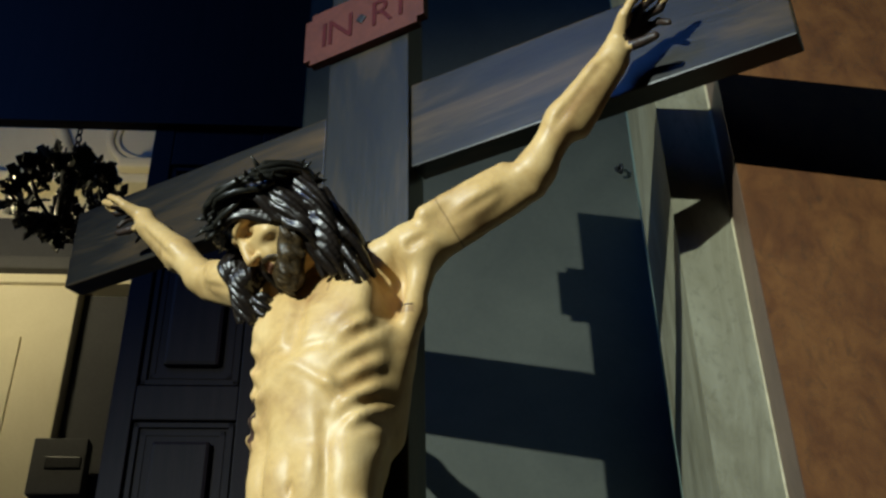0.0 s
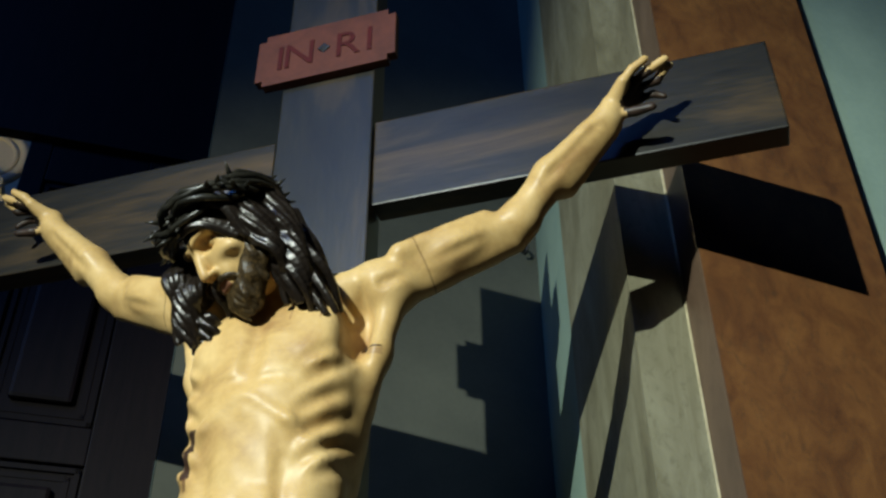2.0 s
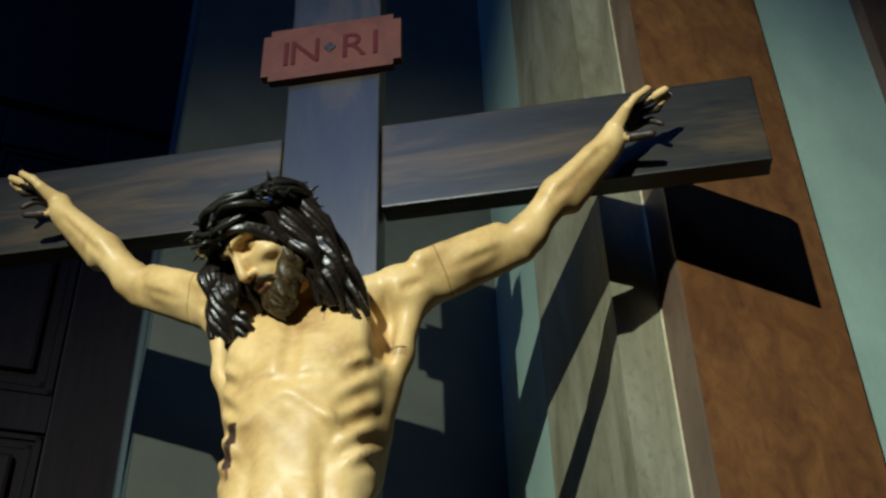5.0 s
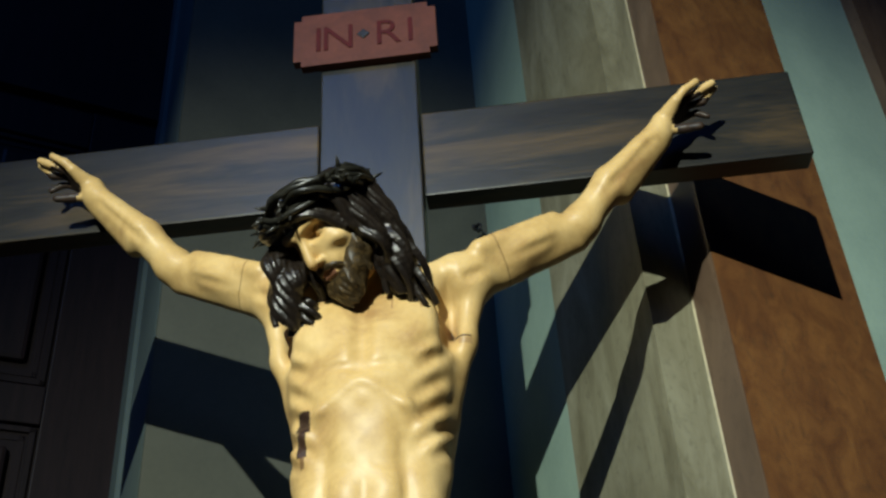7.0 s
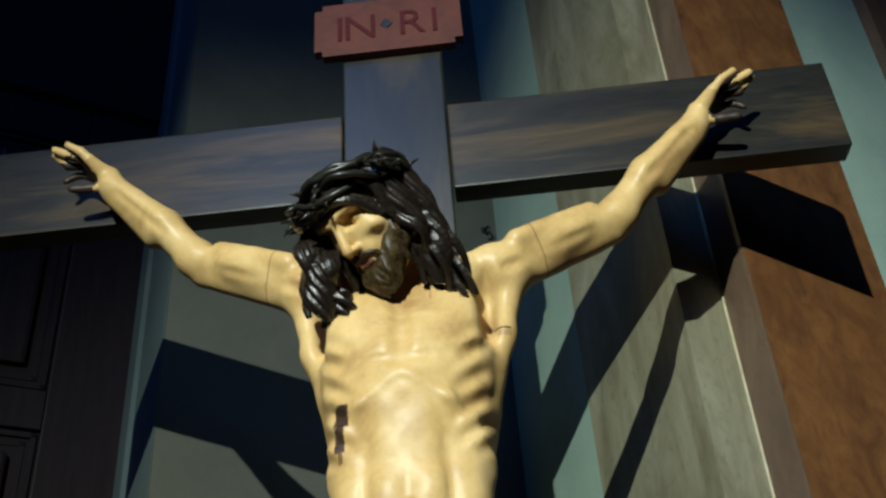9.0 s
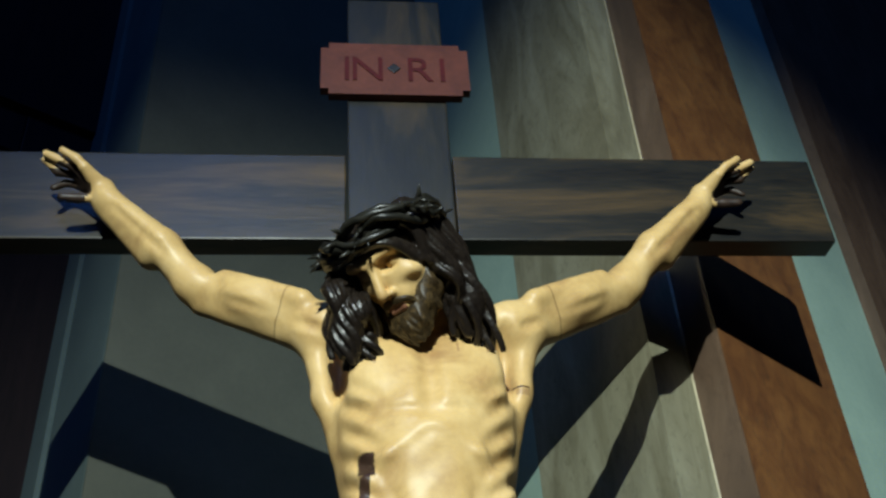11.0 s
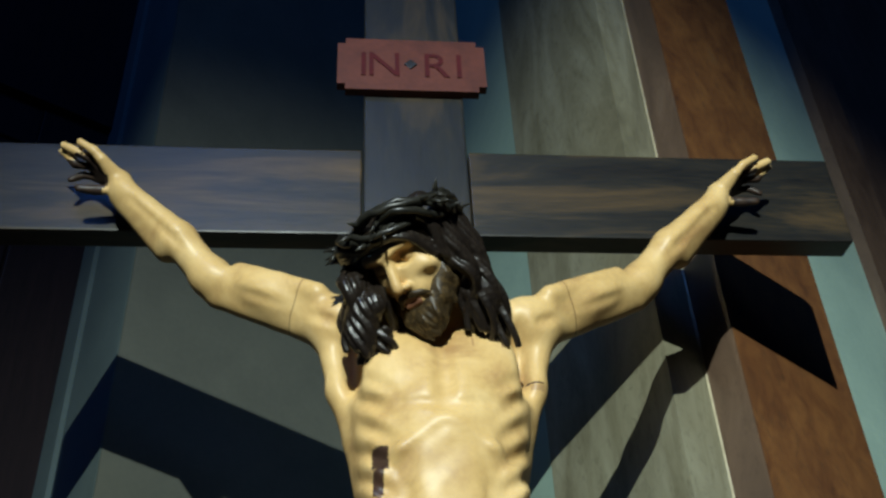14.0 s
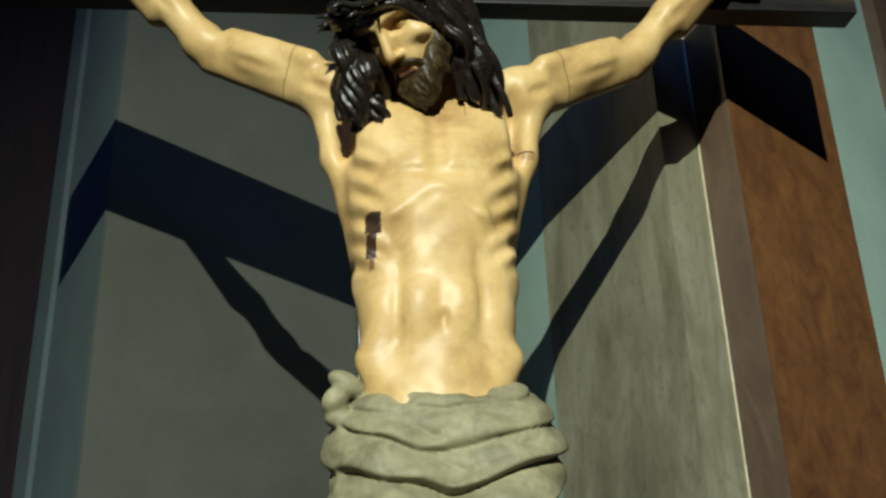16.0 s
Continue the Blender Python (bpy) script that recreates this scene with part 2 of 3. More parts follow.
def uvz(u, v, z):
    p = AU * u + AV * v
    return Vector((p.x, p.y, z))


TURNED = Matrix(((0.8387, -0.5446, 0, 0), (0.5446, 0.8387, 0, 0), (0, 0, 1, 0), (0, 0, 0, 1)))


def setting(name, bm, mat, label, category, parent=None):
    return tagged(link(name, bm, mat, parent), label, category, kind="structure")


# ---- walls round the cross ----
TOP = 6.4
P0, P1, A1 = (-2.025, 2.452), (-0.996, 3.223), (-0.799, 2.531)
E1, E2, E3, E4 = (-0.597, 2.030), (-0.480, 2.092), (-0.434, 1.984), uv(1.213, 1.900)
J0 = (-2.325, 2.980)
setting("wall_pier", prism([(P0[0] + 0.003, P0[1] + 0.0035), P1, (-0.90, 3.60), (-1.9, 3.6), (J0[0] + 0.02, J0[1] + 0.014)], 0, TOP), GREY, "dull grey painted wall pier behind the cross", "wall")
setting("wall_jamb", prism([P0, (P0[0] + 0.002, P0[1] + 0.002), (J0[0] + 0.019, J0[1] + 0.012), J0], 0, TOP), JAMB, "grey-green painted door jamb of the pier", "wall")
# pale strip in place of the light caught by the bevelled edge
setting("glint_pilaster_edge", prism([(E2[0] - 0.004, E2[1] - 0.0045), (E2[0] + 0.001, E2[1] - 0.006), (E2[0] + 0.006, E2[1] + 0.008), (E2[0] - 0.004, E2[1] + 0.008)], 0, TOP), EDGE_GLINT, "pale strip standing for the lit bevel of the pilaster edge", "trim")
setting("wall_return_strip", prism([P1, A1, (-0.60, 2.60), (-0.80, 3.35)], 0, TOP), TEAL, "pale grey-green painted strip of the wall return", "wall")
setting("wall_return_panel", prism([(A1[0] - 0.004, A1[1]), E1, (-0.40, 2.25), (-0.55, 2.62)], 0, TOP), GREEN, "grey-green marbled panel of the wall return", "wall")
setting("wall_pilaster_edge", prism([E1, E2, (-0.3, 2.3), (-0.395, 2.246)], 0, TOP), GREEN, "grey-green marbled narrow pilaster face", "wall")
setting("wall_pilaster_return", prism([E2, (E3[0], E3[1]), (E3[0] + 0.03, E3[1] + 0.021), (E2[0] + 0.06, E2[1] + 0.035)], 0, TOP), BROWN, "dull brown marbled narrow pilaster return", "wall")
setting("wall_pilaster", prism([(E3[0] + 0.0005, E3[1] - 0.0012), E4, uv(1.213, 2.2), (-0.25, 2.4), (E2[0] + 0.05, E2[1] + 0.02)], 0, TOP, 0.002), RED, "red-brown marbled pilaster beside the niche", "wall")
setting("wall_recess_strip", prism([uv(1.2, 2.030), uv(1.845, 2.030), uv(1.845, 2.3), uv(1.2, 2.3)], 0, TOP), TEAL, "pale grey-green recessed wall strip", "wall")
setting("wall_far_pilaster", prism([uv(1.845, 1.985), uv(2.08, 1.985), uv(2.08, 2.3), uv(1.845, 2.3)], 0, TOP), BROWN, "brown marbled pilaster beyond the recess", "wall")
setting("wall_far", prism([uv(2.08, 2.04), uv(4.6, 2.04), uv(4.6, 2.3), uv(2.08, 2.3)], 0, TOP), BROWN, "dark brown wall running on", "wall")
setting("trim_jamb", prism([uv(-0.352, 3.62), uv(-0.335, 3.62), uv(-0.30, 3.82), uv(-0.345, 3.82)], 0, TOP), JAMB, "grey painted door surround", "trim")


# ---- the dark panelled door ----
def panelled_door():
    door = setting("door_1", box(-1.08, 3.800, 0, -0.328, 3.86, 4.447, 0, None, TURNED), DARK_WOOD, "tall dark brown panelled wooden door, shut", "door")
    rails = ((0.0, 0.22), (1.02, 1.20), (2.05, 2.21), (3.06, 3.20), (4.25, 4.447))
    for z0, z1 in rails:
        part("rail", box(-0.99, 3.776, z0, -0.60, 3.802, z1, 0.004, None, TURNED), DARK_WOOD, door)
    part("stile", box(-0.598, 3.772, 0, -0.330, 3.802, 4.447, 0.004, None, TURNED), DARK_WOOD, door)
    part("stile", box(-1.08, 3.772, 0, -0.992, 3.802, 4.447, 0.004, None, TURNED), DARK_WOOD, door)
    for (_, z0), (z1, _) in zip(rails, rails[1:]):
        part("panel", box(-0.905, 3.768, z0 + 0.085, -0.685, 3.802, z1 - 0.085, 0.016, None, TURNED), DARK_WOOD, door)
        bm = bmesh.new()
        for k in (0.004, 0.034):
            a, b, c, d = -0.986 + k, -0.604 - k, z0 + 0.004 + k, z1 - 0.004 - k
            y = 3.786 + k * 0.3
            for x0, q0, x1, q1 in ((a, c, b, c + 0.018), (a, d - 0.018, b, d), (a, c, a + 0.018, d), (b - 0.018, c, b, d)):
                box(x0, y, q0, x1, 3.802, q1, 0, bm, TURNED)
        part("moulding", bm, DARK_WOOD, door)
    return door


panelled_door()
setting("wall_over_door", box(-9.0, 3.74, 4.450, -0.30, 3.80, TOP, 0, None, TURNED), DARK_WOOD, "dark wooden gallery front above the door", "wall")

# ---- the nave seen past the door ----
nave = setting("wall_nave", box(-9.0, 6.5, 0, 3.0, 6.8, 12, 0, None, TURNED), WHITE, "cream plastered nave wall with pilasters and a heavy cornice", "wall")


def nave_part(name, *size, bevel=0.01, mat=None):
    part(name, box(*size, bevel, None, TURNED), mat or WHITE, nave)


nave_part("pilaster", -3.30, 6.34, 0, -2.142, 6.505, 5.02)
# shade of the recess beside the door, put into a darker material
nave_part("shade_panel", -2.138, 6.475, 0, -1.704, 6.505, 5.016, mat=DIM)
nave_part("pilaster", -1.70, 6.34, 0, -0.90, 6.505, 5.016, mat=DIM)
nave_part("panel_moulding", -3.20, 6.315, 3.0, -2.46, 6.345, 4.62, bevel=0.012)
nave_part("cornice", -6.0, 6.30, 5.02, 0.5, 6.505, 5.09)
# darker slabs: the entablature's shade is put into their colour
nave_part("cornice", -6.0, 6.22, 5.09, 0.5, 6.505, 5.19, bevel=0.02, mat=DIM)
nave_part("shaded_frieze", -6.0, 6.42, 5.19, 0.5, 6.505, 5.62, bevel=0.005, mat=DIM)
nave_part("ledge", -6.0, 6.33, 5.90, 0.5, 6.505, 5.99, bevel=0.02)
nave_part("bracket", -2.03, 6.26, 5.99, -1.72, 6.505, 6.09, bevel=0.03)
for r, w in ((0.25, 0.035), (0.19, 0.018)):
    ring = [uvz(-1.93 + r * math.cos(a), 6.49, 6.43 + r * math.sin(a)) for a in (2 * math.pi * k / 48 for k in range(48))]
    part("medallion_ring", tube(ring, w, 8, None, True), WHITE, nave, "", True)
rib = [uvz(-3.6 + 1.15 * math.cos(a), 6.48, 5.95 + 1.15 * math.sin(a)) for a in (math.pi * k / 32 for k in range(33))]
part("arch_rib", tube(rib, 0.06, 8), WHITE, nave, "", True)

fixture = thing("wall_box", "pale grey wall-mounted box with a dark slot", "box", uvz(-2.02, 6.34, 3.62))
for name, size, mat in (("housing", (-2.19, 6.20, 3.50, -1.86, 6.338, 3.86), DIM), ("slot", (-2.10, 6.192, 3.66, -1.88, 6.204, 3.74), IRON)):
    ob = part(name, box(*size, 0.01, None, TURNED), mat, fixture)
    ob.matrix_parent_inverse = fixture.matrix_world.inverted()
setting("floor", box(-14, -10, -0.1, 8, 14, 0.0), STONE, "worn stone church floor", "floor")
setting("ceiling", box(-14, -10, 12, 8, 14, 12.2), DIM, "dim church ceiling", "ceiling")
setting("wall_east", box(6, -10, 0, 6.3, 14, 12), DIM, "dim plastered church wall", "wall")
setting("wall_west", box(-14, -10, 0, -13.7, 14, 12), DIM, "dim plastered church wall", "wall")
# the opening is invented to go with the blue fill lamp
south = setting("wall_south", box(-13.7, -8.6, 0, -4.6, -8.3, 12), DIM, "dim plastered church wall with a made-up high window opening", "wall")
part("wall_section", box(-2.2, -8.6, 0, 6, -8.3, 12), DIM, south)
part("wall_section", box(-4.6, -8.6, 0, -2.2, -8.3, 7.2), DIM, south)
part("wall_section", box(-4.6, -8.6, 11.7, -2.2, -8.3, 12), DIM, south)

# ---- the cross ----
cross = thing("cross", "large weathered grey-brown painted wooden cross with a carved figure", "cross", (-1.2235, 1.73, 0))


def cross_part(name, *size, mat):
    ob = part(name, box(*size, 0.004), mat, cross)
    ob.matrix_parent_inverse = cross.matrix_world.inverted()
    return ob


cross_part("upright", -1.345, 1.694, 0.28, -1.104, 1.766, 3.795, mat=POST)
cross_part("crossbeam", -2.222, 1.700, 3.010, -1.349, 1.762, 3.254, mat=BEAM)
cross_part("crossbeam", -1.100, 1.700, 3.010, -0.225, 1.762, 3.254, mat=BEAM)
cross_part("foot_block", -1.50, 1.52, 0.0, -0.95, 1.94, 0.28, mat=POST)


# ---- the sign ----
def text_mesh(word, height, place, parent, mat):
    c = bpy.data.curves.new("letter", "FONT")
    c.body, c.size, c.extrude, c.align_x = word, height / 0.7, 0.0012, "CENTER"
    ob = new("letter", c)
    bpy.context.view_layer.update()
    me = bpy.data.meshes.new_from_object(ob.evaluated_get(bpy.context.evaluated_depsgraph_get()))
    bpy.data.objects.remove(ob)
    me.materials.clear()
    me.materials.append(mat)
    made = new("letter", me)
    made.parent = parent
    made.matrix_local = pose(*place, 90, 0, 0)
    return made


def title_board():
    x0, x1, z0, z1 = -0.163, 0.163, 0.0, 0.176
    board = thing("title_board", "red painted wooden title board with notched corners, lettered IN RI", "sign", (-1.2285, 1.682, 3.424))
    bm = prism([(x0, z0), (x1, z0), (x1, z0 + 0.018), (x1 + 0.020, z0 + 0.018), (x1 + 0.020, z1 - 0.018), (x1, z1 - 0.018), (x1, z1), (x0, z1), (x0, z1 - 0.018), (x0 - 0.020, z1 - 0.018), (x0 - 0.020, z0 + 0.018), (x0, z0 + 0.018)], -0.012, 0.012)
    bmesh.ops.transform(bm, matrix=pose(0, 0, 0, 90, 0, 0), verts=bm.verts)
    part("board", bm, SIGN, board)
    for word, x in (("I", -0.119), ("N", -0.068), ("R", 0.058), ("I", 0.117)):
        text_mesh(word, 0.082, (x, -0.0135, 0.046), board, LETTER)
    bm = box(-0.012, -0.016, -0.012, 0.012, -0.012, 0.012, 0.002)
    bmesh.ops.transform(bm, matrix=pose(-0.003, 0, 0.088, 0, 45, 0), verts=bm.verts)
    part("dot", bm, IRON, board, "small dark diamond-shaped dot")


title_board()


# ---- the carved figure: blended rounded forms, meshed on a fine grid ----
class Field:
    def __init__(self, low, high, step):
        self.low, self.step = np.array(low), step
        self.n = np.ceil((np.array(high) - self.low) / step).astype(int) + 1
        self.d = np.full(self.n, 1.0, np.float32)

    def window(self, low, high):
        a = np.clip(np.floor((np.array(low) - self.low) / self.step).astype(int), 0, self.n)
        b = np.clip(np.ceil((np.array(high) - self.low) / self.step).astype(int) + 1, 0, self.n)
        s = tuple(slice(i, j) for i, j in zip(a, b))
        grid = np.meshgrid(*[self.low[k] + self.step * np.arange(a[k], b[k]) for k in range(3)], indexing="ij")
        return s, np.stack(grid, -1)

    def blend(self, s, e, k, cut=False):
        d = self.d[s]
        if cut:
            h = np.clip(0.5 - 0.5 * (d + e) / k, 0, 1)
            self.d[s] = d * (1 - h) - e * h + k * h * (1 - h)
        else:
            h = np.clip(0.5 + 0.5 * (d - e) / k, 0, 1)
            self.d[s] = d * (1 - h) + e * h - k * h * (1 - h)

    def ball(self, c, r, k=0.02, turn=None, cut=False):
        """An ellipsoid; turn is a 3 x 3 matrix whose rows are its axes."""
        c, r = np.array(c, float), np.array(r if np.ndim(r) else (r, r, r), float)
        reach = r.max() + 3 * k + 0.01
        s, p = self.window(c - reach, c + reach)
        q = p - c
        if turn is not None:
            q = q @ np.array(turn).T
        k0 = np.linalg.norm(q / r, axis=-1)
        k1 = np.linalg.norm(q / r ** 2, axis=-1) + 1e-9
        self.blend(s, k0 * (k0 - 1) / k1, k, cut)

    def limb(self, a, b, ra, rb, k=0.02, cut=False):
        """A tapered rounded bar from a to b."""
        a, b = np.array(a, float), np.array(b, float)
        reach = max(ra, rb) + 3 * k + 0.01
        s, p = self.window(np.minimum(a, b) - reach, np.maximum(a, b) + reach)
        ab = b - a
        h = np.clip(((p - a) @ ab) / (ab @ ab), 0, 1)
        self.blend(s, np.linalg.norm(p - a - h[..., None] * ab, axis=-1) - (ra + (rb - ra) * h), k, cut)

    def strand(self, points, ra, rb, k=0.006):
        for i in range(len(points) - 1):
            n = len(points) - 1
            self.limb(points[i], points[i + 1], ra + (rb - ra) * i / n, ra + (rb - ra) * (i + 1) / n, k)

    def push(self, low, high, fn):
        s, p = self.window(low, high)
        self.d[s] += fn(p)

    def mesh(self):
        """Surface nets: one point in each cell that the surface crosses, one quad for each crossed edge."""
        d, n = self.d, self.n
        inside = d < 0
        cells = n - 1
        corner = [(i, j, k) for i in (0, 1) for j in (0, 1) for k in (0, 1)]
        cut = lambda a, o: a[o[0]:o[0] + cells[0], o[1]:o[1] + cells[1], o[2]:o[2] + cells[2]]
        count = sum(cut(inside, o).astype(np.int8) for o in corner)
        where = np.argwhere((count > 0) & (count < 8))
        index = np.full(cells, -1, np.int64)
        index[tuple(where.T)] = np.arange(len(where))
        total, hits = np.zeros((len(where), 3)), np.zeros(len(where))
        for a in corner:
            for ax in range(3):
                if a[ax]:
                    continue
                b = list(a)
                b[ax] = 1
                da, db = d[tuple((where + a).T)], d[tuple((where + b).T)]
                x = (da < 0) != (db < 0)
                t = np.where(x, da / np.where(x, da - db, 1), 0)
                q = np.tile(np.array(a, float), (len(where), 1))
                q[:, ax] = t
                total[x] += q[x]
                hits[x] += 1
        verts = self.low + self.step * (where + total / hits[:, None])
        quads = []
        for ax in range(3):
            lo, hi = [slice(None)] * 3, [slice(None)] * 3
            lo[ax], hi[ax] = slice(0, -1), slice(1, None)
            e = np.argwhere(inside[tuple(lo)] != inside[tuple(hi)])
            u, v = (ax + 1) % 3, (ax + 2) % 3
            e = e[(e[:, u] > 0) & (e[:, v] > 0) & (e[:, u] < cells[u]) & (e[:, v] < cells[v])]
            flip = inside[tuple(e.T)]
            c = []
            for du, dv in ((1, 1), (0, 1), (0, 0), (1, 0)):
                q = e.copy()
                q[:, u] -= du
                q[:, v] -= dv
                c.append(index[tuple(q.T)])
            c = np.stack(c, 1)
            quads.append(np.where(flip[:, None], c, c[:, ::-1]))
        return verts, np.concatenate(quads)


CX = -1.2085
UP = Vector((-0.569, -0.5118, 0.6437)).normalized()
FACE = Vector((-0.4442, -0.4674, -0.7643))
FACE = (FACE - UP * FACE.dot(UP)).normalized()
SIDE = UP.cross(FACE).normalized()
HEAD = Vector((-1.2592, 1.4312, 2.7742))
BIG = 1.07
AXES = np.array([SIDE, UP, FACE])


def head(a, b, f):
    return HEAD + (SIDE * a + UP * b + FACE * f) * BIG


def body_field():
    f = Field((-2.10, 1.30, 0.72), (-0.32, 1.76, 3.30), 0.0056)
    # trunk
    tilt = np.array(((1, 0, 0), (0, 0.970, -0.242), (0, 0.242, 0.970)))
    f.ball((CX, 1.562, 2.510), (0.160, 0.116, 0.200), 0.02, tilt)
    f.ball((CX, 1.555, 2.270), (0.124, 0.098, 0.22), 0.06)
    f.ball((CX, 1.560, 2.06), (0.134, 0.105, 0.15), 0.05)
    for s in (-1, 1):
        f.limb((CX + s * 0.03, 1.575, 2.695), (CX + s * 0.165, 1.59, 2.705), 0.050, 0.046, 0.04)
        f.ball((CX + s * 0.070, 1.509, 2.572), (0.080, 0.042, 0.086), 0.020, tilt)
        f.limb((CX + s * 0.206, 1.596, 2.705), (CX + s * 0.172, 1.588, 2.565), 0.029, 0.026, 0.016)
        f.limb((CX + s * 0.172, 1.588, 2.565), (CX + s * 0.124, 1.590, 2.400), 0.026, 0.028, 0.03)
        f.limb((CX + s * 0.150, 1.620, 2.66), (CX + s * 0.100, 1.620, 2.34), 0.036, 0.036, 0.03)
        f.limb((CX + s * 0.018, 1.530, 2.662), (CX + s * 0.15, 1.560, 2.722), 0.013, 0.015, 0.02)
        f.limb((CX + s * 0.004, 1.446, 2.446), (CX + s * 0.074, 1.460, 2.396), 0.0120, 0.0100, 0.008)
        f.limb((CX + s * 0.074, 1.460, 2.396), (CX + s * 0.106, 1.494, 2.352), 0.0100, 0.0100, 0.014)
        f.limb((CX + s * 0.106, 1.494, 2.352), (CX + s * 0.128, 1.540, 2.290), 0.010, 0.010, 0.024)
        f.ball((CX + s * 0.034, 1.488, 2.340), (0.032, 0.022, 0.050), 0.02)
        f.ball((CX + s * 0.036, 1.480, 2.240), (0.034, 0.024, 0.054), 0.02)
        f.ball((CX + s * 0.098, 1.525, 2.240), (0.030, 0.045, 0.110), 0.04)
        f.limb((CX + s * 0.118, 1.51, 2.155), (CX + s * 0.04, 1.49, 2.05), 0.02, 0.02, 0.03)
        f.ball((CX + s * 0.090, 1.570, 2.37), (0.048, 0.068, 0.12), 0.04)
        # hollows beside the belly and under the breast
        f.ball((CX + s * 0.070, 1.428, 2.338), (0.015, 0.026, 0.044), 0.020, None, True)
        # shoulder and arm
        f.ball((CX + s * 0.190, 1.590, 2.715), (0.058, 0.050, 0.052), 0.03)
        f.limb((CX + s * 0.175, 1.582, 2.715), (CX + s * 0.430, 1.634, 2.842), 0.036, 0.030, 0.02)
        f.limb((CX + s * 0.180, 1.598, 2.690), (CX + s * 0.425, 1.652, 2.818), 0.034, 0.030, 0.018)
        f.ball((CX + s * 0.300, 1.600, 2.774), (0.085, 0.036, 0.034), 0.02, np.array(Matrix(((s * 0.90, 0.17, 0.42), (0, 1, 0), (-s * 0.42, 0, 0.90)))))
        f.ball((CX + s * 0.445, 1.640, 2.850), (0.038, 0.038, 0.037), 0.02)
        f.limb((CX + s * 0.440, 1.640, 2.850), (CX + s * 0.514, 1.626, 2.930), 0.036, 0.035, 0.02)
        f.limb((CX + s * 0.512, 1.622, 2.932), (CX + s * 0.638, 1.618, 3.056), 0.034, 0.023, 0.02)
        f.limb((CX + s * 0.540, 1.646, 2.922), (CX + s * 0.648, 1.634, 3.040), 0.026, 0.018, 0.024)
        f.limb((CX + s * 0.51, 1.600, 2.935), (CX + s * 0.645, 1.605, 3.060), 0.012, 0.007, 0.012)
        f.limb((CX + s * 0.225, 1.558, 2.762), (CX + s * 0.380, 1.606, 2.845), 0.020, 0.016, 0.020)
        # armpit hollow
        f.ball((CX + s * 0.156, 1.512, 2.616), (0.018, 0.080, 0.086), 0.022, None, True)
        f.limb((CX + s * 0.200, 1.540, 2.690), (CX + s * 0.410, 1.592, 2.797), 0.0085, 0.006, 0.012, True)
        f.limb((CX + s * 0.142, 1.530, 2.745), (CX + s * 0.158, 1.520, 2.660), 0.006, 0.010, 0.012, True)
        f.limb((CX + s * 0.500, 1.588, 2.890), (CX + s * 0.620, 1.594, 3.015), 0.006, 0.004, 0.012, True)
        # bent hand: the palm turned outwards, the fingers and the thumb curling away from it
        o = lambda x, y, z: (CX + s * x, y, z)
        f.limb(o(0.640, 1.622, 3.052), o(0.652, 1.622, 3.078), 0.026, 0.026, 0.012)
        for knuckle, r in ((o(0.683, 1.578, 3.103), 0.0125), (o(0.703, 1.6, 3.117), 0.012), (o(0.712, 1.622, 3.119), 0.0115), (o(0.708, 1.642, 3.106), 0.0105)):
            f.limb(o(0.652, 1.620, 3.078), knuckle, 0.0215, r, 0.005)
        for path, r in (
            (((0.683, 1.578, 3.103), (0.702, 1.57, 3.121), (0.731, 1.566, 3.139)), 0.01),
            (((0.703, 1.6, 3.117), (0.735, 1.588, 3.127), (0.77, 1.584, 3.145)), 0.0098),
            (((0.712, 1.622, 3.119), (0.748, 1.612, 3.118), (0.759, 1.606, 3.13), (0.779, 1.602, 3.144)), 0.0094),
            (((0.708, 1.642, 3.106), (0.735, 1.64, 3.111), (0.757, 1.634, 3.093)), 0.0086),
            (((0.663, 1.622, 3.057), (0.699, 1.618, 3.053), (0.73, 1.612, 3.052)), 0.0105),
        ):
            for i in range(len(path) - 1):
                f.limb(o(*path[i]), o(*path[i + 1]), r * (1.06 - 0.10 * i), r * (0.98 - 0.12 * i), 0.004)
        # legs
        f.limb((CX + s * 0.075, 1.55, 2.02), (CX + s * 0.055, 1.46, 1.60), 0.078, 0.050, 0.04)
        f.limb((CX + s * 0.055, 1.46, 1.60), (CX + s * 0.020, 1.63, 1.16), 0.049, 0.030, 0.02)
        f.limb((CX + s * 0.016, 1.63, 1.15), (CX + s * 0.010, 1.57, 1.03), 0.030, 0.026, 0.02)
    # neck
    f.limb((CX, 1.585, 2.68), tuple(HEAD + FACE * -0.02 + UP * -0.03), 0.052, 0.052, 0.03)
    # breastbone furrow, middle line of the belly and navel
    f.limb((CX, 1.470, 2.63), (CX, 1.432, 2.47), 0.012, 0.012, 0.024, True)
    f.limb((CX, 1.442, 2.33), (CX, 1.445, 2.23), 0.002, 0.003, 0.014, True)
    f.ball((CX + 0.004, 1.450, 2.209), (0.008, 0.018, 0.018), 0.007, None, True)

    f.ball((CX, 1.412, 2.365), (0.052, 0.030, 0.050), 0.022, None, True)
    f.limb((CX, 1.450, 2.446), (CX, 1.452, 2.408), 0.007, 0.005, 0.010)
    for s in (-1, 1):
        f.limb((CX + s * 0.010, 1.438, 2.470), (CX + s * 0.080, 1.446, 2.476), 0.005, 0.006, 0.014, True)
        f.limb((CX + s * 0.080, 1.446, 2.476), (CX + s * 0.128, 1.480, 2.500), 0.006, 0.005, 0.016, True)
        f.limb((CX + s * 0.020, 1.446, 2.295), (CX + s * 0.060, 1.454, 2.290), 0.003, 0.003, 0.014, True)
